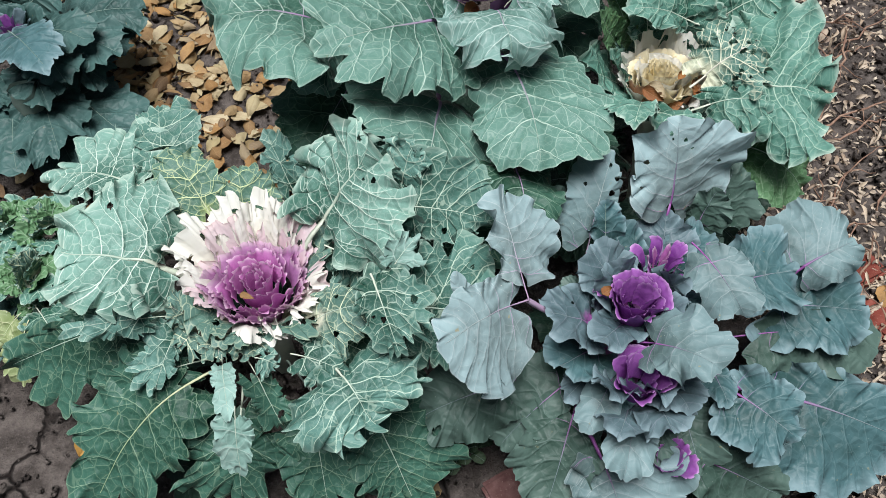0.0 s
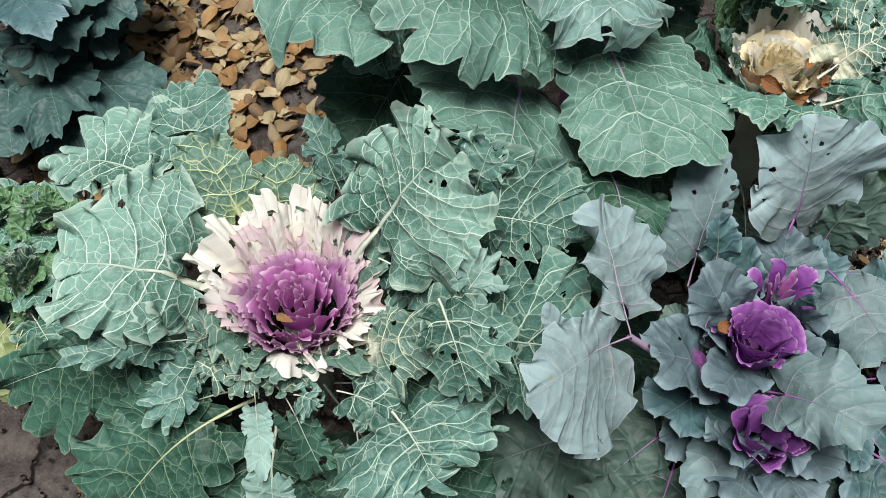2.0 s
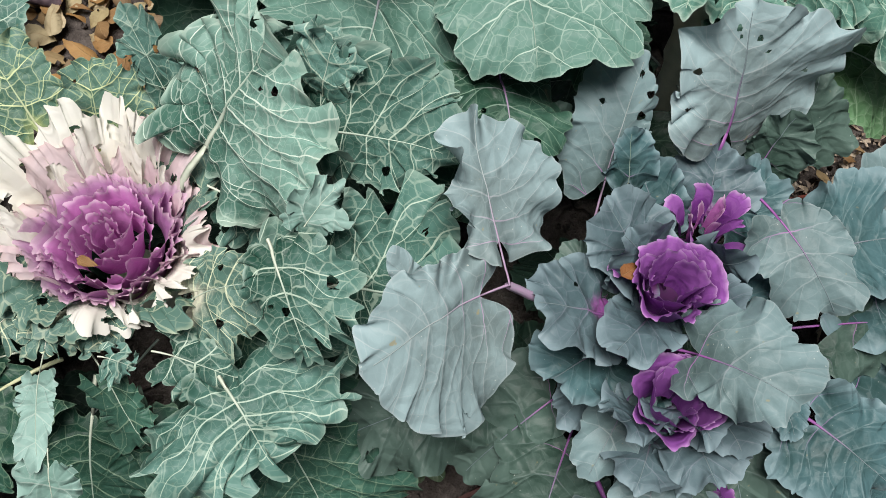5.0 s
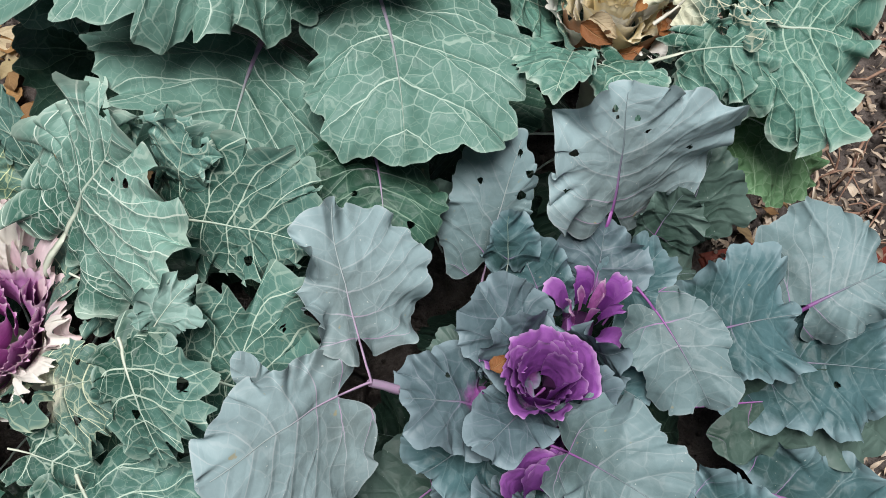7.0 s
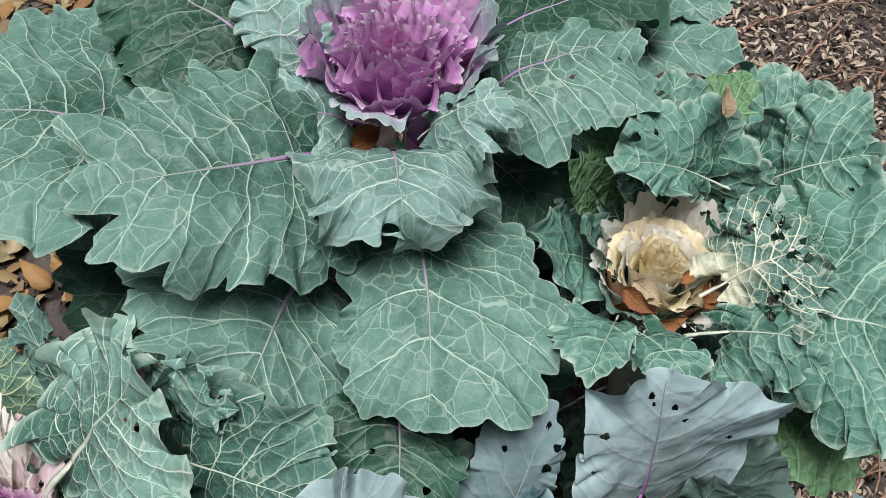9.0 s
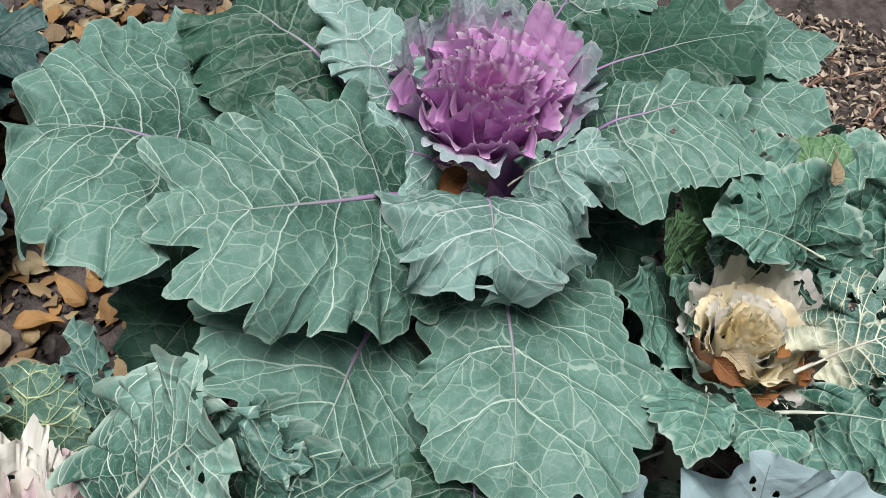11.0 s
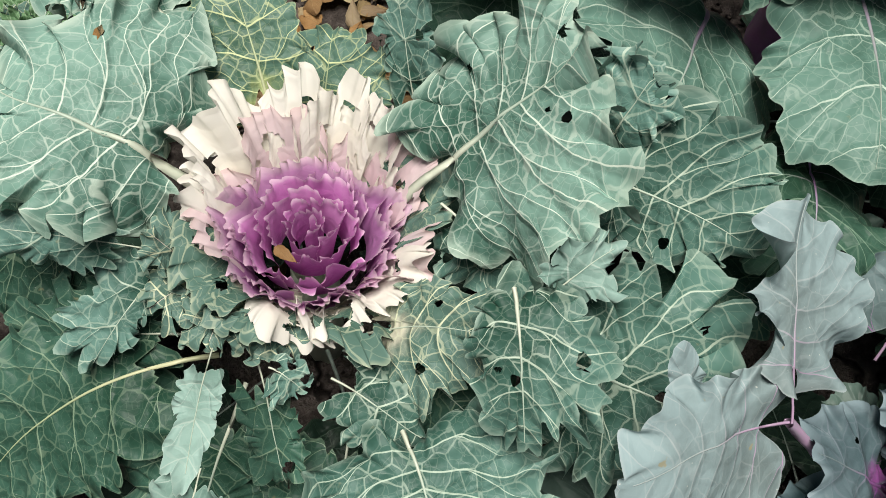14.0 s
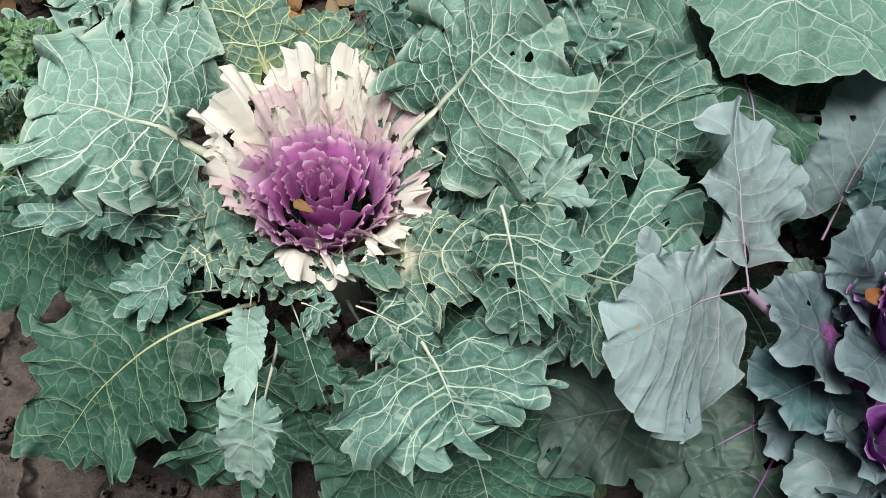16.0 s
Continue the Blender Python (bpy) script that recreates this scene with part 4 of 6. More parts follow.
kale_violet = plant_at("ornamental_kale", (0.2, 0.45, 0.0), "slate blue kale with several deep violet heads")
stalk(kale_violet, (0.010, 0.010, -0.020), (0.000, 0.010, 0.160), 0.018, 0.024, VEINS["magenta"])
stalk(kale_violet, (0.010, 0.010, 0.040), (0.035, 0.090, 0.150), 0.012, 0.012, VEINS["magenta"])
stalk(kale_violet, (0.000, 0.000, 0.040), (-0.020, -0.075, 0.140), 0.012, 0.012, VEINS["magenta"])
stalk(kale_violet, (-0.020, 0.010, 0.150), (-0.117, 0.001, 0.258), 0.0045, 0.0028, VEINS["pinkish"])
skirt(kale_violet, "gapshade", "grey", 6, 0.19, 0.0, 0.03, 0.1, 52)
leaf(kale_violet, "slatedark", "magenta", (-0.094, -0.023, 0.150), (-0.225, -0.064, 0.125), 0.088, pet=0.08, roll=26, wide=0.67, skew=0.47, ruffle=0.07, frill=0.022, lobes=0.13, teeth=0.5, furrow=0.35, hem=3.5, arch=0.08, holes=2)
leaf(kale_violet, "slatedark", "magenta", (-0.047, -0.021, 0.160), (-0.142, -0.089, 0.110), 0.074, pet=0.08, roll=11, wide=0.65, skew=0.68, ruffle=0.07, frill=0.022, lobes=0.13, teeth=0.5, furrow=0.35, hem=3.5, arch=0.08)
leaf(kale_violet, "slatedark", "magenta", (-0.053, -0.036, 0.150), (-0.094, -0.152, 0.090), 0.090, pet=0.08, roll=4, wide=0.56, skew=0.54, ruffle=0.07, frill=0.022, lobes=0.13, teeth=0.5, furrow=0.35, hem=3.5, arch=0.08)
leaf(kale_violet, "silver", "magenta", (-0.048, -0.089, 0.140), (-0.011, -0.167, 0.090), 0.123, pet=0.08, roll=-12, wide=0.68, skew=0.36, ruffle=0.07, frill=0.022, lobes=0.13, teeth=0.5, furrow=0.35, hem=3.5, arch=0.08, rib=1.3)
leaf(kale_violet, "slatedark", "magenta", (0.040, -0.099, 0.120), (0.161, -0.130, 0.070), 0.080, pet=0.08, roll=-35, wide=0.46, skew=0.57, ruffle=0.07, frill=0.022, lobes=0.13, teeth=0.5, furrow=0.35, hem=3.5, arch=0.08)
leaf(kale_violet, "slate", "magenta", (0.119, -0.025, 0.120), (0.300, -0.071, 0.090), 0.142, pet=0.04, roll=-30, wide=0.6, skew=0.69, ruffle=0.07, frill=0.022, lobes=0.13, teeth=0.5, furrow=0.35, hem=3.5, arch=0.07, rib=1.7)
leaf(kale_violet, "slatedark", "magenta", (0.100, 0.018, 0.150), (0.296, 0.037, 0.130), 0.075, pet=0.08, roll=-28, wide=0.53, skew=0.69, ruffle=0.07, frill=0.022, lobes=0.13, teeth=0.5, furrow=0.35, hem=3.5, arch=0.06)
leaf(kale_violet, "slate", "magenta", (0.123, 0.055, 0.160), (0.267, 0.045, 0.160), 0.105, pet=0.08, roll=-18, wide=0.68, skew=0.51, ruffle=0.07, frill=0.022, lobes=0.13, teeth=0.5, furrow=0.35, hem=3.5, arch=0.06, holes=1)
leaf(kale_violet, "slate", "magenta", (0.086, 0.051, 0.190), (0.187, 0.078, 0.200), 0.098, pet=0.08, roll=-13, wide=0.54, skew=0.45, ruffle=0.07, frill=0.022, lobes=0.13, teeth=0.5, furrow=0.35, hem=3.5, arch=0.07, rib=1.4)
leaf(kale_violet, "silver", "magenta", (0.171, 0.073, 0.180), (0.253, 0.109, 0.212), 0.106, pet=0.08, roll=-12, wide=0.68, skew=0.31, ruffle=0.07, frill=0.022, lobes=0.1, teeth=0.5, furrow=0.35, hem=3.5, arch=0.06, rib=1.7, cup=-0.06)
leaf(kale_violet, "slate", "magenta", (0.081, -0.043, 0.170), (0.157, -0.096, 0.150), 0.091, pet=0.08, roll=-16, wide=0.68, skew=0.57, ruffle=0.07, frill=0.022, lobes=0.13, teeth=0.5, furrow=0.35, hem=3.5, arch=0.1, rib=1.3)
leaf(kale_violet, "slatedark", "magenta", (0.107, 0.138, 0.180), (0.127, 0.194, 0.240), 0.061, pet=0.08, roll=-34, wide=0.61, skew=0.72, ruffle=0.07, frill=0.022, lobes=0.13, teeth=0.5, furrow=0.35, hem=3.5, arch=0.06)
leaf(kale_violet, "slatedark", "magenta", (0.079, 0.128, 0.190), (0.098, 0.146, 0.250), 0.048, pet=0.08, roll=-20, wide=0.65, skew=0.60, ruffle=0.07, frill=0.022, lobes=0.13, teeth=0.5, furrow=0.35, hem=3.5, arch=0.06, cup=0.15)
leaf(kale_violet, "frost", "magenta", (0.045, 0.129, 0.215), (0.048, 0.177, 0.328), 0.138, pet=0.03, roll=-32, wide=0.58, skew=0.65, ruffle=0.035, frill=0.022, lobes=0.07, teeth=0.5, furrow=0.35, hem=3.5, arch=0.09, rib=1.2, holes=7, cup=-0.08, round_=2.8)
leaf(kale_violet, "slatedark", "grey", (-0.072, 0.120, 0.200), (-0.100, 0.145, 0.250), 0.041, pet=0.08, roll=10, wide=0.61, skew=0.72, ruffle=0.07, frill=0.022, lobes=0.13, teeth=0.5, furrow=0.35, hem=3.5, arch=0.06)
leaf(kale_violet, "silver", "pinkish", (-0.046, 0.086, 0.200), (-0.020, 0.173, 0.280), 0.063, pet=0.08, roll=1, wide=0.55, skew=0.34, ruffle=0.07, frill=0.022, lobes=0.13, teeth=0.5, furrow=0.35, hem=3.5, arch=0.08, cup=-0.25, holes=4)
leaf(kale_violet, "slate", "grey", (-0.028, 0.088, 0.220), (-0.028, 0.118, 0.265), 0.040, pet=0.08, roll=-5, wide=0.59, skew=0.59, ruffle=0.07, frill=0.022, lobes=0.13, teeth=0.5, furrow=0.35, hem=3.5, arch=0.06)
leaf(kale_violet, "silver", "magenta", (0.053, 0.065, 0.265), (0.098, -0.012, 0.248), 0.063, pet=0.08, roll=-24, wide=0.43, skew=0.53, ruffle=0.07, frill=0.022, lobes=0.13, teeth=0.5, furrow=0.35, hem=3.5, arch=0.1, cup=-0.2)
leaf(kale_violet, "frost", "pinkish", (-0.117, 0.001, 0.258), (-0.147, 0.101, 0.312), 0.099, pet=0.08, roll=-39, wide=0.5, skew=0.68, ruffle=0.045, frill=0.022, lobes=0.07, teeth=0.5, furrow=0.35, hem=3.5, arch=0.06, cup=0.06, rib=0.9, round_=1.9, bites=1)
leaf(kale_violet, "frost", "pinkish", (-0.117, 0.001, 0.258), (-0.204, -0.071, 0.292), 0.113, pet=0.03, roll=40, wide=0.5, skew=0.30, ruffle=0.03, frill=0.022, lobes=0.05, teeth=0.5, furrow=0.2, hem=3.5, arch=0.08, cup=-0.14, rib=0.6, round_=2.6)
leaf(kale_violet, "frost", None, (-0.168, -0.019, 0.268), (-0.191, 0.001, 0.308), 0.019, pet=0.08, roll=40, wide=0.48, skew=0.42, ruffle=0.07, frill=0.022, lobes=0.03, teeth=0.5, furrow=0.35, hem=3.5, arch=0.08)
leaf(kale_violet, "frost", None, (-0.155, -0.070, 0.245), (-0.141, -0.080, 0.215), 0.013, pet=0.08, roll=40, wide=0.44, skew=0.42, ruffle=0.07, frill=0.022, lobes=0.03, teeth=0.5, furrow=0.35, hem=3.5, arch=0.1)
leaf(kale_violet, "silver", "magenta", (-0.006, -0.027, 0.225), (0.061, -0.077, 0.262), 0.076, pet=0.02, roll=-16, wide=0.5, skew=0.39, ruffle=0.07, frill=0.022, lobes=0.13, teeth=0.5, furrow=0.35, hem=3.5, arch=0.14, cup=-0.12)
leaf(kale_violet, "slatedark", "magenta", (0.038, -0.013, 0.130), (0.066, -0.118, 0.120), 0.107, pet=0.08, arch=0.12, ruffle=0.085, frill=0.026, lobes=0.09, teeth=0.6, furrow=0.7, hem=4.0)
leaf(kale_violet, "slatedark", "magenta", (0.075, 0.120, 0.130), (0.135, 0.132, 0.150), 0.064, pet=0.1, arch=0.1, ruffle=0.085, frill=0.026, lobes=0.09, teeth=0.6, furrow=0.7, hem=4.0)
leaf(kale_violet, "slatecore", "magenta", (-0.032, 0.004, 0.200), (-0.100, -0.006, 0.240), 0.077, pet=0.05, arch=0.1, cup=0.06, rib=1.5, holes=1, ruffle=0.085, frill=0.026, lobes=0.09, teeth=0.6, furrow=0.7, hem=4.0)
leaf(kale_violet, "slatedark", None, (-0.036, 0.024, 0.200), (-0.082, 0.040, 0.220), 0.044, pet=0.05, arch=0.1, ruffle=0.085, frill=0.026, lobes=0.09, teeth=0.6, furrow=0.7, hem=4.0)
leaf(kale_violet, "slatecore", "magenta", (-0.012, 0.031, 0.200), (-0.051, 0.069, 0.255), 0.068, pet=0.05, arch=0.08, cup=0.1, rib=1.5, ruffle=0.085, frill=0.026, lobes=0.09, teeth=0.6, furrow=0.7, hem=4.0)
leaf(kale_violet, "slate", "magenta", (0.006, 0.066, 0.190), (-0.023, 0.117, 0.240), 0.055, pet=0.05, arch=0.08, ruffle=0.085, frill=0.026, lobes=0.09, teeth=0.6, furrow=0.7, hem=4.0)
leaf(kale_violet, "slatecore", "magenta", (0.039, 0.087, 0.180), (0.044, 0.130, 0.230), 0.075, pet=0.05, arch=0.08, ruffle=0.085, frill=0.026, lobes=0.09, teeth=0.6, furrow=0.7, hem=4.0)
leaf(kale_violet, "slate", "magenta", (0.046, 0.072, 0.180), (0.088, 0.120, 0.220), 0.050, pet=0.05, arch=0.08, cup=0.15, ruffle=0.085, frill=0.026, lobes=0.09, teeth=0.6, furrow=0.7, hem=4.0)
leaf(kale_violet, "slate", "magenta", (0.018, 0.031, 0.200), (0.062, -0.000, 0.230), 0.058, pet=0.05, arch=0.1, ruffle=0.085, frill=0.026, lobes=0.09, teeth=0.6, furrow=0.7, hem=4.0)
leaf(kale_violet, "slate", "magenta", (-0.030, -0.005, 0.180), (-0.086, -0.045, 0.200), 0.075, pet=0.05, arch=0.06, cup=0.25, ruffle=0.085, frill=0.026, lobes=0.09, teeth=0.6, furrow=0.7, hem=4.0)
leaf(kale_violet, "silver", "magenta", (-0.015, -0.025, 0.180), (-0.060, -0.106, 0.180), 0.045, pet=0.05, arch=0.14, cup=-0.3, ruffle=0.085, frill=0.026, lobes=0.09, teeth=0.6, furrow=0.7, hem=4.0)
leaf(kale_violet, "slate", None, (-0.008, -0.033, 0.170), (-0.036, -0.088, 0.180), 0.040, pet=0.05, arch=0.1, cup=0.2, ruffle=0.085, frill=0.026, lobes=0.09, teeth=0.6, furrow=0.7, hem=4.0)
leaf(kale_violet, "silver", "magenta", (0.002, -0.049, 0.150), (-0.023, -0.145, 0.160), 0.057, pet=0.08, arch=0.12, cup=-0.1, ruffle=0.07, frill=0.02)
leaf(kale_violet, "slatedark", "magenta", (0.016, -0.040, 0.130), (0.015, -0.119, 0.140), 0.053, pet=0.08, arch=0.1, ruffle=0.085, frill=0.026, lobes=0.09, teeth=0.6, furrow=0.7, hem=4.0)
leaf(kale_violet, "slatecore", "magenta", (0.015, -0.033, 0.170), (0.043, -0.091, 0.200), 0.065, pet=0.05, arch=0.1, cup=0.05, rib=1.5, ruffle=0.085, frill=0.026, lobes=0.09, teeth=0.6, furrow=0.7, hem=4.0)
leaf(kale_violet, "slate", "magenta", (0.076, -0.020, 0.170), (0.090, -0.071, 0.170), 0.035, pet=0.05, arch=0.1, ruffle=0.085, frill=0.026, lobes=0.09, teeth=0.6, furrow=0.7, hem=4.0)
leaf(kale_violet, "slatecore", "magenta", (-0.033, -0.016, 0.150), (-0.076, -0.065, 0.170), 0.035, pet=0.05, arch=0.1, ruffle=0.085, frill=0.026, lobes=0.09, teeth=0.6, furrow=0.7, hem=4.0)
rosette(kale_violet, (-0.006, 0.011, 0.242), "plum", 9, 0.028, 0.042, inner=0.5, seed=5, frill=0.0018, spread=1.3, flare=1.2, foot=0.65, wavy=0.09)
rosette(kale_violet, (0.028, 0.068, 0.228), ("heart", "plum"), 11, 0.026, 0.04, inner=0.2, seed=6, frill=0.004, spread=0.4, flare=1.5, foot=0.65, wavy=0.09)
rosette(kale_violet, (-0.007, -0.061, 0.215), "plum", 9, 0.029, 0.042, inner=0.5, seed=7, frill=0.0018, spread=1.25, flare=1.25, foot=0.65, wavy=0.09)
rosette(kale_violet, (0.031, -0.113, 0.135), "plum", 7, 0.024, 0.04, inner=0.45, seed=8, frill=0.002, spread=0.9, flare=1.4, foot=0.65, wavy=0.09)
rosette(kale_violet, (-0.025, 0.027, 0.235), ("heart", "plum"), 5, 0.015, 0.03, inner=0.45, seed=10, frill=0.003, spread=0.5, flare=1.5, foot=0.65, wavy=0.09)
leaf(kale_violet, "slatecore", "magenta", (-0.000, 0.028, 0.200), (-0.041, 0.040, 0.262), 0.058, pet=0.03, arch=0.06, cup=0.2, rib=1.3, ruffle=0.085, frill=0.026, lobes=0.09, teeth=0.6, furrow=0.7, hem=4.0)
leaf(kale_violet, "slatecore", "magenta", (0.020, 0.045, 0.200), (0.041, 0.019, 0.262), 0.055, pet=0.03, arch=0.06, cup=0.2, rib=1.3, ruffle=0.085, frill=0.026, lobes=0.09, teeth=0.6, furrow=0.7, hem=4.0)
leaf(kale_violet, "slatecore", "magenta", (-0.001, 0.017, 0.200), (-0.049, -0.041, 0.245), 0.054, pet=0.03, arch=0.06, cup=0.15, rib=1.3, ruffle=0.085, frill=0.026, lobes=0.09, teeth=0.6, furrow=0.7, hem=4.0)
leaf(kale_violet, "slatecore", "magenta", (0.016, 0.017, 0.200), (0.038, -0.015, 0.250), 0.051, pet=0.03, arch=0.06, cup=0.15, rib=1.3, ruffle=0.085, frill=0.026, lobes=0.09, teeth=0.6, furrow=0.7, hem=4.0)
leaf(kale_violet, "slatecore", "magenta", (0.002, -0.046, 0.170), (0.016, -0.085, 0.225), 0.061, pet=0.03, arch=0.06, cup=0.15, rib=1.3, ruffle=0.085, frill=0.026, lobes=0.09, teeth=0.6, furrow=0.7, hem=4.0)
leaf(kale_violet, "slatecore", "magenta", (-0.005, -0.052, 0.170), (-0.049, -0.082, 0.230), 0.050, pet=0.03, arch=0.06, cup=0.2, rib=1.3, ruffle=0.085, frill=0.026, lobes=0.09, teeth=0.6, furrow=0.7, hem=4.0)
leaf(kale_violet, "slatecore", "magenta", (-0.003, -0.054, 0.160), (-0.031, -0.115, 0.200), 0.062, pet=0.03, arch=0.06, cup=-0.1, rib=1.3, ruffle=0.085, frill=0.026, lobes=0.09, teeth=0.6, furrow=0.7, hem=4.0)
leaf(kale_violet, "slatecore", "magenta", (0.011, -0.054, 0.160), (0.023, -0.112, 0.200), 0.067, pet=0.03, arch=0.06, cup=-0.05, rib=1.3, ruffle=0.085, frill=0.026, lobes=0.09, teeth=0.6, furrow=0.7, hem=4.0)


# ---- the kale with a rotten cream heart ----

kale_cream = plant_at("ornamental_kale", (0.27, 0.77, 0.0), "puckered green kale with pale veins and decayed cream heart")
stalk(kale_cream, (0.010, 0.000, -0.020), (0.000, 0.000, 0.200), 0.018, 0.022, VEINS["white"])
skirt(kale_cream, "gapshade", "grey", 8, 0.18, 0.02, 0.07, 0.11, 53)
leaf(kale_cream, "lace", "cream", (0.008, -0.053, 0.285), (0.081, -0.024, 0.325), 0.091, pet=0.08, roll=-17, wide=0.64, skew=0.55, ruffle=0.07, frill=0.03, lobes=0.16, furrow=1.3, hem=3.0, drop=0.03, arch=0.1, rib=1.2, holes=22)
leaf(kale_cream, "lime", "white", (0.064, -0.073, 0.220), (0.157, -0.122, 0.190), 0.083, pet=0.08, roll=-15, wide=0.68, skew=0.60, ruffle=0.07, frill=0.03, lobes=0.1, furrow=1.3, hem=3.0, drop=0.03, arch=0.1)
leaf(kale_cream, "savoy", "white", (0.050, -0.060, 0.278), (0.161, -0.073, 0.300), 0.190, pet=0.05, roll=-19, wide=0.5, skew=0.43, ruffle=0.07, frill=0.03, lobes=0.1, furrow=1.3, hem=3.0, drop=0.03, arch=0.1, rib=1.2, round_=2.7)
leaf(kale_cream, "savoy", "white", (0.024, 0.046, 0.265), (0.129, 0.052, 0.340), 0.117, pet=0.25, roll=-22, wide=0.64, skew=0.56, ruffle=0.07, frill=0.03, lobes=0.11, furrow=1.3, hem=3.0, drop=0.03, arch=0.1, rib=1.3, holes=3, round_=2.5)
leaf(kale_cream, "savoy", "white", (0.002, -0.075, 0.265), (0.087, -0.091, 0.300), 0.061, pet=0.08, roll=-36, wide=0.66, skew=0.70, ruffle=0.07, frill=0.035, lobes=0.15, furrow=1.3, hem=3.0, drop=0.03, arch=0.14, rib=1.6, holes=3, cup=-0.1)
leaf(kale_cream, "savoy", "white", (-0.045, -0.065, 0.270), (-0.074, -0.152, 0.330), 0.052, pet=0.08, roll=-8, wide=0.54, skew=0.66, ruffle=0.07, frill=0.03, lobes=0.1, furrow=1.3, hem=3.0, drop=0.03, arch=0.14, cup=-0.08)
leaf(kale_cream, "savoy", "white", (-0.041, -0.066, 0.260), (-0.000, -0.129, 0.290), 0.045, pet=0.08, roll=-7, wide=0.66, skew=0.47, ruffle=0.07, frill=0.03, lobes=0.1, furrow=1.3, hem=3.0, drop=0.03, arch=0.14, cup=-0.2)
leaf(kale_cream, "savoy", "white", (0.038, 0.043, 0.290), (-0.058, 0.018, 0.335), 0.071, pet=0.08, roll=40, wide=0.6, skew=0.72, ruffle=0.07, frill=0.03, lobes=0.11, furrow=1.3, hem=3.0, drop=0.03, arch=0.1, rib=1.2, holes=3)
leaf(kale_cream, "savoy", "white", (0.026, 0.061, 0.220), (0.130, 0.138, 0.300), 0.120, pet=0.2, arch=0.1, rib=1.4, holes=3, ruffle=0.05, frill=0.022, lobes=0.06)
leaf(kale_cream, "savoy", "white", (0.011, 0.006, 0.160), (0.050, -0.095, 0.200), 0.067, pet=0.15, arch=0.12, cup=-0.15, ruffle=0.05, frill=0.022, lobes=0.06)
leaf(kale_cream, "savoy", "white", (0.006, 0.038, 0.240), (0.027, 0.072, 0.340), 0.073, pet=0.08, arch=0.06, cup=0.1, holes=3, ruffle=0.05, frill=0.022, lobes=0.06)
leaf(kale_cream, "savoy", "white", (0.015, 0.045, 0.240), (0.060, 0.053, 0.310), 0.061, pet=0.08, arch=0.08, holes=2, ruffle=0.05, frill=0.022, lobes=0.06)
leaf(kale_cream, "savoy", "white", (-0.016, 0.046, 0.240), (-0.044, 0.072, 0.355), 0.056, pet=0.08, arch=0.05, cup=0.2, holes=2, ruffle=0.05, frill=0.022, lobes=0.06)
leaf(kale_cream, "lime", "white", (-0.026, 0.053, 0.220), (-0.082, 0.059, 0.350), 0.052, pet=0.08, arch=0.05, cup=0.2, ruffle=0.05, frill=0.022, lobes=0.06)
leaf(kale_cream, "savoy", "white", (-0.030, 0.035, 0.220), (-0.073, 0.058, 0.300), 0.044, pet=0.08, arch=0.05, cup=0.25, ruffle=0.05, frill=0.022, lobes=0.06)
leaf(kale_cream, "lime", "white", (-0.031, 0.055, 0.200), (-0.096, 0.011, 0.335), 0.047, pet=0.08, arch=0.05, cup=0.2, ruffle=0.05, frill=0.022, lobes=0.06)
leaf(kale_cream, "savoy", "white", (-0.040, 0.019, 0.200), (-0.108, -0.042, 0.300), 0.081, pet=0.08, arch=0.06, cup=0.15, ruffle=0.08, frill=0.04)
leaf(kale_cream, "savoy", "white", (-0.044, 0.000, 0.220), (-0.076, -0.005, 0.290), 0.047, pet=0.05, arch=0.05, cup=0.3, ruffle=0.09, frill=0.04)
leaf(kale_cream, "savoy", None, (-0.042, 0.007, 0.210), (-0.082, -0.036, 0.240), 0.035, pet=0.05, arch=0.1, cup=0.1, ruffle=0.05, frill=0.022, lobes=0.06)
leaf(kale_cream, "savoy", "white", (0.003, 0.076, 0.220), (-0.005, 0.159, 0.300), 0.066, pet=0.1, arch=0.05, cup=0.1, ruffle=0.05, frill=0.022, lobes=0.06)
leaf(kale_cream, "lime", "white", (0.027, 0.079, 0.220), (0.055, 0.175, 0.290), 0.072, pet=0.1, arch=0.05, cup=0.1, ruffle=0.05, frill=0.022, lobes=0.06)
leaf(kale_cream, "savoy", "white", (0.043, 0.097, 0.200), (0.094, 0.206, 0.280), 0.069, pet=0.1, arch=0.06, cup=0.1, holes=1, ruffle=0.05, frill=0.022, lobes=0.06)
leaf(kale_cream, "savoy", "white", (0.057, 0.093, 0.200), (0.114, 0.151, 0.310), 0.075, pet=0.15, arch=0.08, holes=2, ruffle=0.05, frill=0.022, lobes=0.06)
leaf(kale_cream, "savoy", "white", (-0.012, 0.076, 0.200), (-0.050, 0.158, 0.290), 0.058, pet=0.1, arch=0.05, cup=0.15, ruffle=0.05, frill=0.022, lobes=0.06)
leaf(kale_cream, "varied", "cream", (-0.026, -0.019, 0.220), (-0.043, -0.053, 0.240), 0.052, pet=0.05, arch=0.1, cup=0.15, ruffle=0.1, frill=0.05)
leaf(kale_cream, "varied", "cream", (-0.004, -0.020, 0.220), (0.016, -0.049, 0.240), 0.052, pet=0.05, arch=0.1, cup=0.1, ruffle=0.1, frill=0.05)
rosette(kale_cream, (-0.014, -0.017, 0.262), ("golden", "golden", "cream", "golden"), 20, 0.040, 0.056, inner=0.06, seed=11, frill=0.0016, tears=1, wavy=0.1, foot=0.8, flare=1.2, spread=1.4, sag=0.15, dome=0.6)
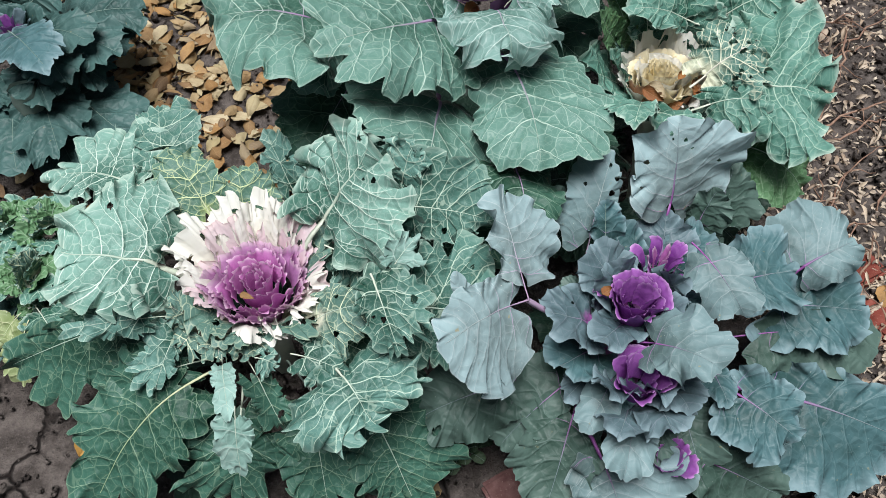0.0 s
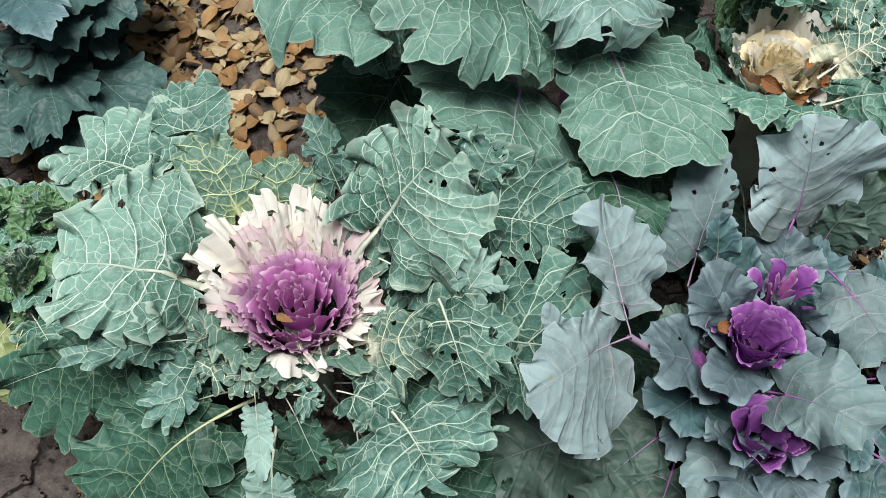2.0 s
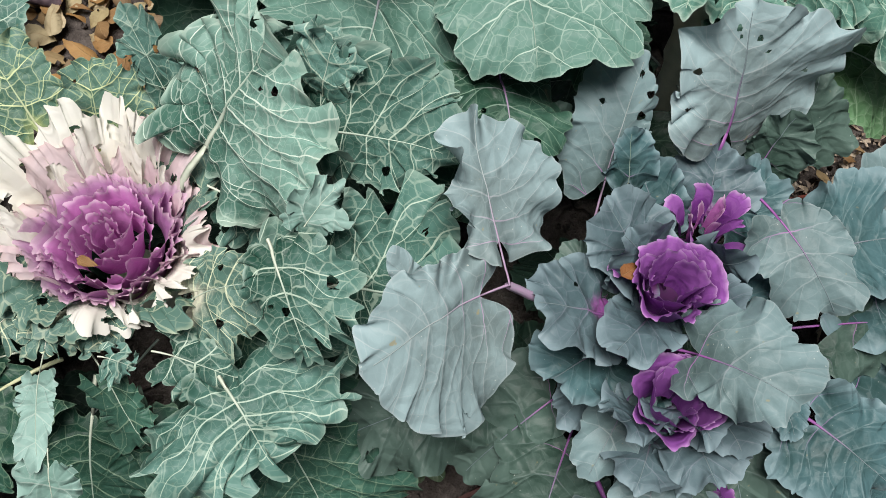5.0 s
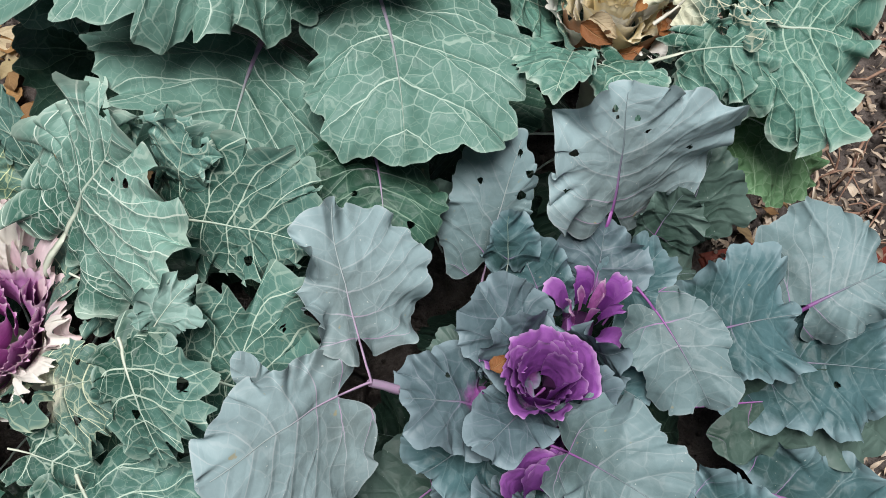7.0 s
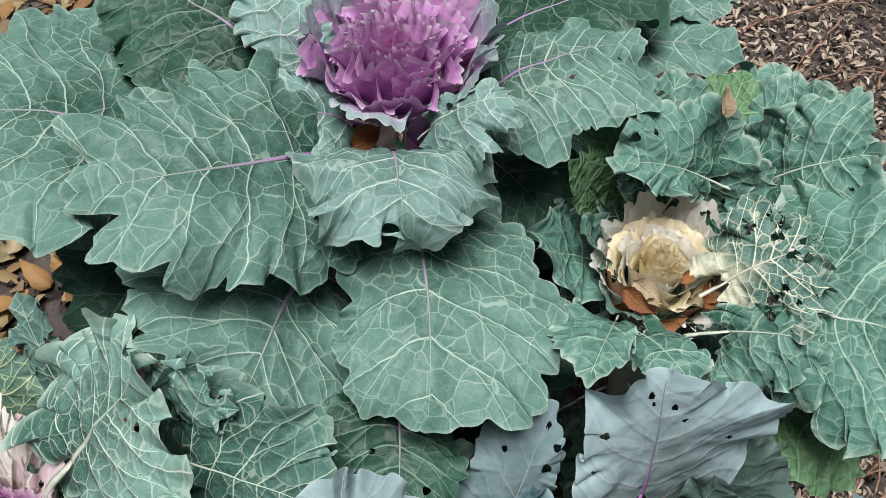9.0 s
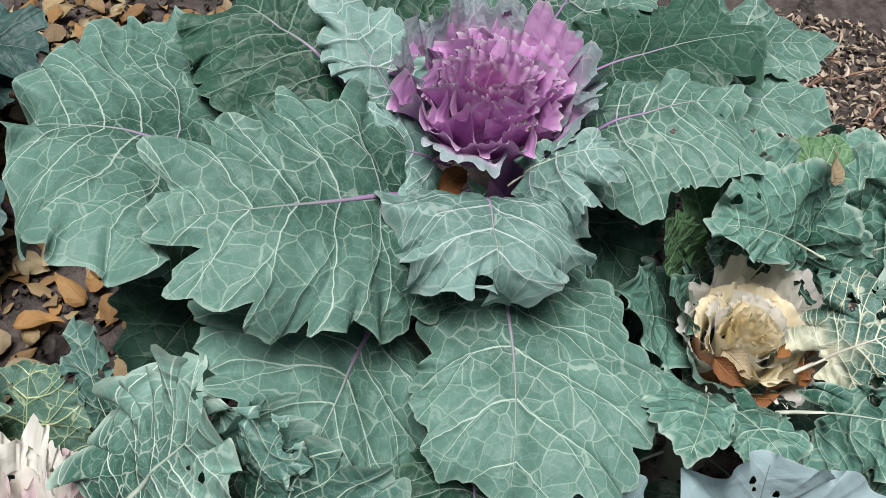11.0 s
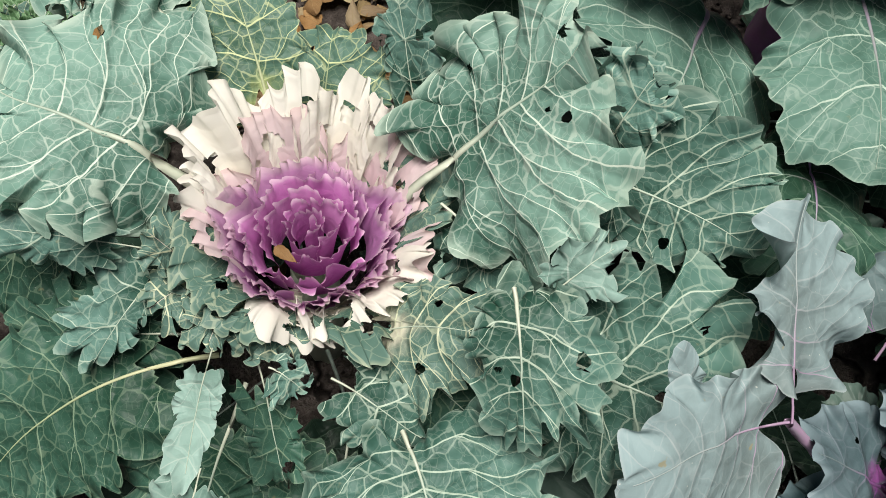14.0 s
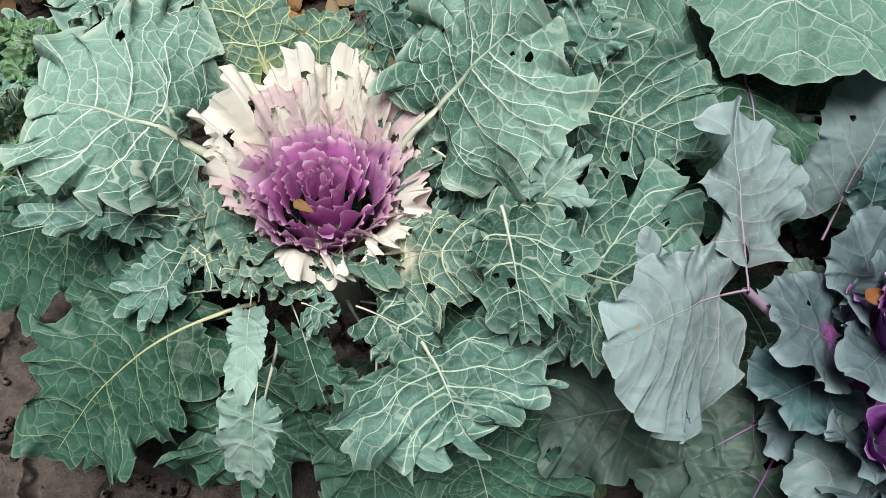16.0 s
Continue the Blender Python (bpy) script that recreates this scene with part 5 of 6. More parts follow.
heart_leaf(kale_cream, "rust", (-0.014, -0.017, 0.262), 3.93, 0.043, 0.045, 0.75, 0.9, 1.05, 0.0022, 0, 170, 4, 0.06, 0.22)
heart_leaf(kale_cream, "rust", (-0.014, -0.017, 0.262), 5.76, 0.043, 0.04, 0.52, 0.9, 1.1, 0.0022, 0, 171, 4, 0.06, 0.22)
heart_leaf(kale_cream, "cream", (-0.014, -0.017, 0.262), 1.48, 0.044, 0.075, 0.90, 0.9, 1.2, 0.0022, 0, 172, 4, 0.06, 0.22)
heart_leaf(kale_cream, "cream", (-0.014, -0.017, 0.262), 0.70, 0.045, 0.075, 0.83, 0.9, 1.3, 0.0022, 0, 173, 4, 0.06, 0.22)
heart_leaf(kale_cream, "cream", (-0.014, -0.017, 0.262), 2.44, 0.044, 0.055, 0.90, 0.9, 1.15, 0.0022, 0, 174, 4, 0.06, 0.22)
heart_leaf(kale_cream, "cream", (-0.014, -0.017, 0.262), 0.00, 0.045, 0.05, 0.75, 0.9, 1.3, 0.0022, 0.1, 175, 4, 0.06, 0.22)
heart_leaf(kale_cream, "cream", (-0.014, -0.017, 0.262), 3.40, 0.044, 0.042, 0.90, 0.9, 1.2, 0.0022, 0.1, 176, 4, 0.06, 0.22)
heart_leaf(kale_cream, "varied", (-0.014, -0.017, 0.262), 4.19, 0.045, 0.045, 0.75, 0.9, 1.35, 0.0022, 0.2, 177, 4, 0.06, 0.22)
heart_leaf(kale_cream, "cream", (-0.014, -0.017, 0.262), 5.06, 0.045, 0.042, 0.90, 0.9, 1.3, 0.0022, 0.3, 178, 4, 0.06, 0.22)
heart_leaf(kale_cream, "varied", (-0.014, -0.017, 0.262), 5.76, 0.047, 0.04, 0.68, 0.9, 1.5, 0.0022, 0.4, 179, 4, 0.06, 0.22)


# ---- the tall kale with a mauve heart ----

kale_mauve = plant_at("ornamental_kale", (0.08, 0.82, 0.0), "mint green kale with broad veined leaves and mauve heart")
stalk(kale_mauve, (0.000, 0.000, -0.020), (0.000, 0.000, 0.310), 0.018, 0.024, VEINS["violet"])
skirt(kale_mauve, "gapshade", "grey", 6, 0.23, 0.01, 0.05, 0.12, 54)
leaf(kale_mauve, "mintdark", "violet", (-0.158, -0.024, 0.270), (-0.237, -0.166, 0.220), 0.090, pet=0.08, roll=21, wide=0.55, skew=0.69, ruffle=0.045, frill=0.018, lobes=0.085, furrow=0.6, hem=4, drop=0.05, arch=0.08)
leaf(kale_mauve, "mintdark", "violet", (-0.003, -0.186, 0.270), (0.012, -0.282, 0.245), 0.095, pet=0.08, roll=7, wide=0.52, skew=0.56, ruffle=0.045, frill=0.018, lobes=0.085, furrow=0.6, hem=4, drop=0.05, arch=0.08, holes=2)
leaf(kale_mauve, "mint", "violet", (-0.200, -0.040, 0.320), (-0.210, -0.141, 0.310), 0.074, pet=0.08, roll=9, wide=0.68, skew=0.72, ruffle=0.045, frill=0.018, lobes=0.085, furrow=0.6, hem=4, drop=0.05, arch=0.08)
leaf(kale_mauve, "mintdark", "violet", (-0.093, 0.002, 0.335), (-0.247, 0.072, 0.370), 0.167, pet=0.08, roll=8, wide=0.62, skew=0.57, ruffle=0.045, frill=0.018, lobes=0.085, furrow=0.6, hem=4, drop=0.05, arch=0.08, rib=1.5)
leaf(kale_mauve, "mint", "violet", (-0.181, -0.044, 0.325), (-0.329, -0.084, 0.370), 0.255, pet=0.08, roll=-3, wide=0.55, skew=0.55, ruffle=0.045, frill=0.018, lobes=0.05, furrow=0.6, hem=4, drop=0.05, arch=0.08, rib=1.4)
leaf(kale_mauve, "mint", "violet", (-0.080, -0.090, 0.270), (-0.096, -0.240, 0.300), 0.174, pet=0.02, roll=30, wide=0.55, skew=0.54, ruffle=0.045, frill=0.018, lobes=0.085, furrow=0.6, hem=4, drop=0.05, arch=0.07, rib=1.5, cup=-0.05, round_=2.8)
leaf(kale_mauve, "mint", "violet", (-0.046, -0.003, 0.285), (0.024, -0.238, 0.305), 0.149, pet=0.08, roll=-4, wide=0.66, skew=0.41, ruffle=0.045, frill=0.018, lobes=0.085, furrow=0.6, hem=4, drop=0.05, arch=0.06, rib=1.7, sway=-0.06, cup=-0.05, round_=2.1)
leaf(kale_mauve, "mint", "violet", (-0.045, -0.034, 0.330), (-0.193, -0.152, 0.400), 0.159, pet=0.08, roll=23, wide=0.42, skew=0.48, ruffle=0.045, frill=0.018, lobes=0.13, furrow=0.6, hem=4, drop=0.05, arch=0.05, rib=1.7, sway=-0.05, cup=-0.04, holes=1, round_=2.6)
leaf(kale_mauve, "mint", "violet", (0.008, 0.006, 0.335), (0.146, 0.064, 0.368), 0.099, pet=0.08, roll=-7, wide=0.45, skew=0.69, ruffle=0.045, frill=0.018, lobes=0.085, furrow=0.6, hem=4, drop=0.05, arch=0.08, rib=1.4, holes=3, cup=-0.05)
leaf(kale_mauve, "mintpale", "violet", (-0.032, -0.035, 0.345), (-0.006, -0.136, 0.360), 0.132, pet=0.08, roll=5, wide=0.6, skew=0.49, ruffle=0.09, frill=0.03, lobes=0.12, furrow=0.6, hem=4, drop=0.05, arch=0.16, rib=1.2, cup=-0.18, holes=1, round_=2.8)
leaf(kale_mauve, "mintpale", "violet", (-0.050, -0.023, 0.335), (-0.116, -0.055, 0.370), 0.072, pet=0.08, roll=21, wide=0.56, skew=0.43, ruffle=0.08, frill=0.03, lobes=0.12, furrow=0.6, hem=4, drop=0.05, arch=0.12, rib=1.3, cup=-0.1)
leaf(kale_mauve, "mintpale", "violet", (-0.076, -0.017, 0.345), (-0.161, 0.059, 0.390), 0.059, pet=0.08, roll=19, wide=0.46, skew=0.56, ruffle=0.08, frill=0.03, lobes=0.1, furrow=0.6, hem=4, drop=0.05, arch=0.1, cup=-0.15)
leaf(kale_mauve, "mintpale", "white", (-0.013, -0.038, 0.345), (0.057, -0.026, 0.388), 0.055, pet=0.08, roll=-23, wide=0.36, skew=0.72, ruffle=0.09, frill=0.035, lobes=0.16, furrow=0.6, hem=4, drop=0.05, arch=0.14, cup=-0.12, holes=2, bites=2)
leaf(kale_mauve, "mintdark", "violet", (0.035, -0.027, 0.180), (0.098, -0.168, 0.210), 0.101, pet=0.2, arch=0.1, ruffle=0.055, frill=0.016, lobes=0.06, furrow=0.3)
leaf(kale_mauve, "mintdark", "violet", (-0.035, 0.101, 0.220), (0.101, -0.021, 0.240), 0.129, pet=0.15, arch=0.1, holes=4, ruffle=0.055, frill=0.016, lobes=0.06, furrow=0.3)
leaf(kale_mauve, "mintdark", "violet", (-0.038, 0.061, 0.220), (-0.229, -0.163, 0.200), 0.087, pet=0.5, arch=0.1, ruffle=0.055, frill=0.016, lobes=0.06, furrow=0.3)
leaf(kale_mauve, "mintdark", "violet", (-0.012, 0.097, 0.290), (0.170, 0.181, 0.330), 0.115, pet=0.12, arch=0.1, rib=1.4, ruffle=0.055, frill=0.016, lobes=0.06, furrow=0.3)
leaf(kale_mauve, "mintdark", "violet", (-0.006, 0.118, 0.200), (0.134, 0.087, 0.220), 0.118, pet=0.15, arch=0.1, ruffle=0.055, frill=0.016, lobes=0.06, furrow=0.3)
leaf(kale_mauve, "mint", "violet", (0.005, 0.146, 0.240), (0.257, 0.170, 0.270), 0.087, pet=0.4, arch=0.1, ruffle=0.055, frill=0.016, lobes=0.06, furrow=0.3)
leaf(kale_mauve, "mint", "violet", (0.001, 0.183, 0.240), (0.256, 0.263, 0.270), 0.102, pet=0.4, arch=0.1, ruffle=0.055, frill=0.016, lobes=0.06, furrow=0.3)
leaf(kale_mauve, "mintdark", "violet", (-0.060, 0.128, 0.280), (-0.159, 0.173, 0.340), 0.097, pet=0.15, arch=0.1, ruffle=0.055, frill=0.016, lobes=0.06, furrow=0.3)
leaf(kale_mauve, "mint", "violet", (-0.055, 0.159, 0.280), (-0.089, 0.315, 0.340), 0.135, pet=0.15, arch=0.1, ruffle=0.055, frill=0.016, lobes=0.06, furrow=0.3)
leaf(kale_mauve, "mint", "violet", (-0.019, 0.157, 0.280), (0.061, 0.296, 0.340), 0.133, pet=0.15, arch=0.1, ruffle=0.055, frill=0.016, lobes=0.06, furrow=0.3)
rosette(kale_mauve, (-0.035, 0.020, 0.368), ("heart", "mauve", "mauve", "mauve"), 13, 0.056, 0.056, inner=0.12, seed=13, frill=0.0034, spread=1.9, flare=1.14, sag=0.1, foot=0.75, tears=1, wavy=0.16, dome=0.35)
heart_leaf(kale_mauve, "mauvenet", (-0.035, 0.020, 0.370), 0.26, 0.058, 0.072, 0.75, 0.8, 1.3, 0.002, 0.05, 270, 3, 0.06, 0.2)
heart_leaf(kale_mauve, "mauve", (-0.035, 0.020, 0.370), 1.05, 0.058, 0.075, 0.75, 0.8, 1.2, 0.002, 0, 271, 3, 0.06, 0.2)
heart_leaf(kale_mauve, "mauvenet", (-0.035, 0.020, 0.370), 1.92, 0.058, 0.075, 0.75, 0.8, 1.2, 0.002, 0, 272, 3, 0.06, 0.2)
heart_leaf(kale_mauve, "mauvenet", (-0.035, 0.020, 0.370), 2.79, 0.058, 0.075, 0.75, 0.8, 1.15, 0.002, 0, 273, 3, 0.06, 0.2)
heart_leaf(kale_mauve, "mauve", (-0.035, 0.020, 0.370), 3.58, 0.058, 0.062, 0.75, 0.8, 1.15, 0.002, 0.05, 274, 3, 0.06, 0.2)
heart_leaf(kale_mauve, "mauvenet", (-0.035, 0.020, 0.370), 6.02, 0.06, 0.06, 0.60, 0.8, 1.35, 0.002, 0.1, 275, 3, 0.06, 0.2)
heart_leaf(kale_mauve, "mauvenet", (-0.035, 0.020, 0.370), 4.57, 0.058, 0.05, 0.52, 0.8, 1.4, 0.002, 0.3, 276, 3, 0.06, 0.2)


# ---- the grey-green kale beside the fallen leaves ----

kale_grey = plant_at("ornamental_kale", (-0.56, 0.85, 0.0), "dull grey-green kale with toothed crowded leaves")
stalk(kale_grey, (0.000, 0.000, -0.020), (0.000, -0.010, 0.160), 0.016, 0.018, VEINS["grey"])
leaf(kale_grey, "dim", "grey", (-0.048, 0.116, 0.060), (0.152, -0.054, 0.080), 0.112, arch=0.1, rib=1.2, ruffle=0.05, frill=0.025, lobes=0.1, pet=0.15)
leaf(kale_grey, "dim", "grey", (-0.041, 0.119, 0.080), (0.056, -0.089, 0.110), 0.102, arch=0.1, ruffle=0.05, frill=0.025, lobes=0.1, pet=0.15)
leaf(kale_grey, "dim", "grey", (-0.061, 0.131, 0.080), (-0.001, -0.114, 0.100), 0.109, arch=0.1, ruffle=0.05, frill=0.025, lobes=0.1, pet=0.15)
leaf(kale_grey, "dim", "grey", (-0.052, 0.158, 0.100), (0.113, 0.203, 0.120), 0.127, arch=0.1, ruffle=0.05, frill=0.025, lobes=0.1, pet=0.15)
leaf(kale_grey, "dim", "grey", (-0.037, 0.134, 0.100), (0.104, 0.157, 0.100), 0.092, arch=0.1, ruffle=0.05, frill=0.025, lobes=0.1, pet=0.15)
leaf(kale_grey, "dim", "grey", (-0.035, 0.123, 0.120), (0.118, 0.061, 0.160), 0.103, arch=0.1, ruffle=0.05, frill=0.025, lobes=0.1, pet=0.15)
leaf(kale_grey, "dim", "grey", (-0.032, 0.111, 0.120), (0.090, 0.042, 0.120), 0.088, arch=0.1, ruffle=0.05, frill=0.025, lobes=0.1, pet=0.15)
leaf(kale_grey, "dim", "grey", (-0.028, 0.113, 0.150), (0.084, 0.050, 0.190), 0.085, arch=0.1, ruffle=0.05, frill=0.025, lobes=0.1, pet=0.15)
leaf(kale_grey, "dim", "grey", (-0.021, 0.101, 0.140), (0.065, -0.009, 0.170), 0.077, arch=0.1, ruffle=0.05, frill=0.025, lobes=0.1, pet=0.15)
leaf(kale_grey, "dim", "grey", (-0.030, 0.089, 0.130), (0.037, -0.030, 0.150), 0.077, arch=0.1, ruffle=0.05, frill=0.025, lobes=0.1, pet=0.15)
leaf(kale_grey, "slate", "grey", (-0.045, 0.090, 0.170), (0.053, -0.020, 0.210), 0.089, arch=0.12, cup=-0.1, ruffle=0.05, frill=0.025, lobes=0.1, pet=0.15)
leaf(kale_grey, "dim", "grey", (-0.050, 0.149, 0.140), (0.018, 0.160, 0.200), 0.112, arch=0.1, ruffle=0.05, frill=0.025, lobes=0.1, pet=0.15)
leaf(kale_grey, "dim", "grey", (-0.058, 0.149, 0.140), (-0.057, 0.173, 0.200), 0.113, arch=0.1, ruffle=0.05, frill=0.025, lobes=0.1, pet=0.15)
leaf(kale_grey, "dim", "grey", (-0.053, 0.104, 0.060), (0.074, -0.100, 0.070), 0.095, arch=0.1, ruffle=0.05, frill=0.025, lobes=0.1, pet=0.15)
leaf(kale_grey, "dim", "grey", (-0.077, 0.098, 0.100), (-0.093, -0.052, 0.120), 0.125, arch=0.1, ruffle=0.05, frill=0.025, lobes=0.1, pet=0.15)
leaf(kale_grey, "dim", "grey", (-0.068, 0.125, 0.140), (-0.172, 0.080, 0.160), 0.135, arch=0.1, ruffle=0.05, frill=0.025, lobes=0.1, pet=0.15)
rosette(kale_grey, (-0.033, 0.090, 0.180), ("plum", "slatecore", "dim"), 9, 0.045, 0.04, seed=17)


# ---- the small many-headed kale ----

kale_small = plant_at("ornamental_kale", (-0.45, 0.56, 0.0), "small many-headed green kale with cream and yellowing leaves")
stalk(kale_small, (-0.010, 0.010, -0.020), (0.000, 0.010, 0.100), 0.012, 0.012, VEINS["grey"])
tuft(kale_small, (-0.042, 0.084, 0.130), ("varied", "lime", "lime", "savoy"), "white", 13, 0.055, 0.025, seed=21)
tuft(kale_small, (-0.049, 0.020, 0.120), ("varied", "lime", "savoy"), "white", 13, 0.055, 0.025, seed=22)
tuft(kale_small, (-0.008, 0.041, 0.100), ("varied", "lime", "savoy"), "white", 13, 0.055, 0.025, seed=23)
tuft(kale_small, (-0.089, 0.087, 0.120), ("varied", "lime", "lime", "savoy"), "white", 13, 0.055, 0.025, seed=24)
tuft(kale_small, (-0.035, -0.003, 0.080), ("varied", "lime", "savoy"), "white", 13, 0.055, 0.025, seed=25)
leaf(kale_small, "sickly", "yellow", (-0.035, -0.040, 0.100), (-0.051, -0.099, 0.060), 0.045, ruffle=0.06, frill=0.03, lobes=0.12)
leaf(kale_small, "sickly", "yellow", (-0.048, -0.029, 0.100), (-0.072, -0.065, 0.080), 0.045, ruffle=0.06, frill=0.03, lobes=0.12)
leaf(kale_small, "savoy", "white", (-0.035, -0.018, 0.100), (0.003, -0.063, 0.080), 0.056, ruffle=0.06, frill=0.03, lobes=0.12)
leaf(kale_small, "under", "white", (-0.077, 0.103, 0.080), (-0.062, 0.144, 0.070), 0.062, ruffle=0.06, frill=0.03, lobes=0.12)
leaf(kale_small, "dim", "white", (-0.050, -0.008, 0.080), (-0.105, -0.068, 0.060), 0.072, ruffle=0.06, frill=0.03, lobes=0.12)


# ---- the soil of the bed ----
def soil_material():
    n = Nodes("cracked_soil")
    pos = n.node("ShaderNodeNewGeometry")
    big = n.noise(pos, 5.0, 4.0)
    mid = n.noise(pos, 40.0, 5.0, 0.65)
    fine = n.noise(pos, 320.0, 4.0, 0.7)
    wob = n.vmath('ADD', pos, n.vmath('SCALE', n.noise(pos, 14.0, 3.0, out=1)))
    wob.node.inputs[1].links[0].from_node.inputs["Scale"].default_value = 0.09
    crack = n.voronoi(wob, 11.0)
    line = n.math('MULTIPLY', n.ramp(crack, 0.0, 0.05, 1.0, 0.0), n.ramp(big, 0.42, 0.6))
    col = n.mix(n.ramp(mid, 0.3, 0.75), rgb(0.064, 0.053, 0.047), rgb(0.190, 0.162, 0.145))
    col = n.mix(n.ramp(fine, 0.55, 0.75, 0.0, 0.5), col, rgb(0.235, 0.200, 0.175))
    col = n.mix(line, col, rgb(0.018, 0.013, 0.011))
    hgt = n.math('SUBTRACT', n.math('ADD', n.math('MULTIPLY', mid, 0.6), n.math('MULTIPLY', fine, 0.35)), n.math('MULTIPLY', line, 0.8))
    return n.finish(col, 0.92, n.bump(hgt, 1.0, 0.018), 0.0, 0.2)


SOIL = soil_material()


def relief(x, y):
    """Height of the soil at a place."""
    near = 1.0 / (1.0 + ((x * x + (y - 0.6) ** 2) / 4.0) ** 2)
    v = noise.noise((x * 3.1, y * 3.1, 1.7)) * 0.014 + noise.noise((x * 11, y * 11, 4.2)) * 0.006 + noise.noise((x * 37, y * 37, 8.1)) * 0.0028
    return v * (0.3 + 0.7 * near) - 0.004


def ground_sheet():
    def steps(c):
        inner = np.linspace(-1.1, 1.1, 190)
        far = 1.1 + np.geomspace(0.02, 60, 26)
        return np.concatenate([-far[::-1], inner, far]) + c
    xs, ys = steps(0.0), steps(0.65)
    verts = [(x, y, relief(x, y)) for y in ys for x in xs]
    w = len(xs)
    faces = [(j * w + i, j * w + i + 1, (j + 1) * w + i + 1, (j + 1) * w + i) for j in range(len(ys) - 1) for i in range(w - 1)]
    return tagged(mesh_object("ground", verts, faces, SOIL), "dark cracked garden soil of the flower bed", "soil", kind="structure")


ground_sheet()


# ---- what lies on the soil ----
def dry_leaf_material(name, tones):
    """Withered leaf: each one its own tone, veined and blotched."""
    n = Nodes(name)
    info = n.tree.nodes.new("ShaderNodeObjectInfo")
    isl = n.tree.nodes.new("ShaderNodeNewGeometry").outputs["Random Per Island"]
    rnd = n.math('FRACT', n.math('ADD', info.outputs["Random"], isl))
    ramp = n.tree.nodes.new("ShaderNodeValToRGB")
    n.put(ramp.inputs[0], rnd)
    els = ramp.color_ramp.elements
    for i, tone in enumerate(tones):
        e = els[i] if i < 2 else els.new(0.5)
        e.color = rgb(*tone)
    for i, e in enumerate(list(els)):
        e.position = i / (len(tones) - 1)
    tex = n.tree.nodes.new("ShaderNodeTexCoord").outputs["Object"]
    blot = n.noise(tex, 90, 4.0, 0.6)
    fine = n.noise(tex, 700, 3.0, 0.6)
    uv = n.node("ShaderNodeSeparateXYZ", n.uv("flat"))
    across = n.math('ABSOLUTE', uv.node.outputs[1])
    rib = n.math('FRACT', n.math('SUBTRACT', n.math('MULTIPLY', uv.node.outputs[0], 7.0), n.math('MULTIPLY', across, 2.5)))
    rib = n.ramp(n.math('ABSOLUTE', n.math('SUBTRACT', rib, 0.5)), 0.0, 0.12, 1.0, 0.0)
    main = n.ramp(across, 0.0, 0.07, 1.0, 0.0)
    col = n.mix(n.ramp(blot, 0.4, 0.75, 0.0, 0.35), ramp.outputs[0], rgb(0.12, 0.06, 0.025))
    lines = n.math('MAXIMUM', n.math('MULTIPLY', rib, 0.4), main)
    col = n.mix(n.math('MULTIPLY', lines, 0.35), col, rgb(0.42, 0.30, 0.15))
    hgt = n.math('ADD', n.math('MULTIPLY', fine, 0.3), n.math('SUBTRACT', blot, n.math('MULTIPLY', lines, 0.7)))
    return n.finish(col, 0.65, n.bump(hgt, 0.5, 0.0025), 0.12, 0.3)


DRY = dry_leaf_material("withered_leaf", [(0.34, 0.26, 0.14), (0.42, 0.34, 0.20), (0.24, 0.13, 0.05), (0.36, 0.30, 0.16), (0.50, 0.42, 0.27), (0.16, 0.10, 0.055), (0.36, 0.20, 0.07)])
ORANGE = dry_leaf_material("orange_brown_leaf", [(0.26, 0.10, 0.03), (0.34, 0.15, 0.04), (0.20, 0.08, 0.03)])
OCHRE = dry_leaf_material("ochre_leaf", [(0.42, 0.24, 0.05), (0.38, 0.22, 0.07)])
STRAW = dry_leaf_material("straw_coloured_litter", [(0.56, 0.46, 0.34), (0.34, 0.26, 0.19), (0.72, 0.64, 0.52), (0.16, 0.12, 0.10), (0.64, 0.54, 0.42), (0.28, 0.21, 0.16), (0.68, 0.58, 0.45)])


def dry_leaf_points(rng, length, width, curl, bow, n=11, m=7):
    """An ovate leaf with a point, bowed along its length and curled across."""
    verts, uv = [], []
    tw, sk = rng.uniform(-0.6, 0.6), rng.uniform(-0.25, 0.25)
    wv = rng.uniform(0, 6)
    for i in range(n):
        u = i / (n - 1)
        w = width / 2 * (math.sin(math.pi * u ** 0.75) ** 0.8 * (1 - 0.35 * u) + 0.01) * (1 + 0.06 * math.sin(u * 23 + wv))
        for j in range(m):
            v = 2 * j / (m - 1) - 1
            a = curl * v
            y = math.sin(a) / max(abs(curl), 0.01) * w if curl else v * w
            z = (1 - math.cos(a)) * w / max(abs(curl), 0.01) * (1 if curl > 0 else -1)
            z += bow * length * math.sin(math.pi * u) + 0.05 * width * math.sin(v * 3 + u * 8 + wv)
            q = tw * (u - 0.5)
            verts.append(((u - 0.5) * length, y * math.cos(q) - z * math.sin(q) + sk * length * (u - 0.5) ** 2, y * math.sin(q) + z * math.cos(q)))
            uv.append((u, v))
    faces = [(i * m + j, (i + 1) * m + j, (i + 1) * m + j + 1, i * m + j + 1) for i in range(n - 1) for j in range(m - 1)]
    return verts, faces, uv


def dry_leaf(name, mat, rng, length, width, curl, bow):
    v, f, uv = dry_leaf_points(rng, length, width, curl, bow)
    return mesh_object(name, v, f, mat, None, {"flat": uv})


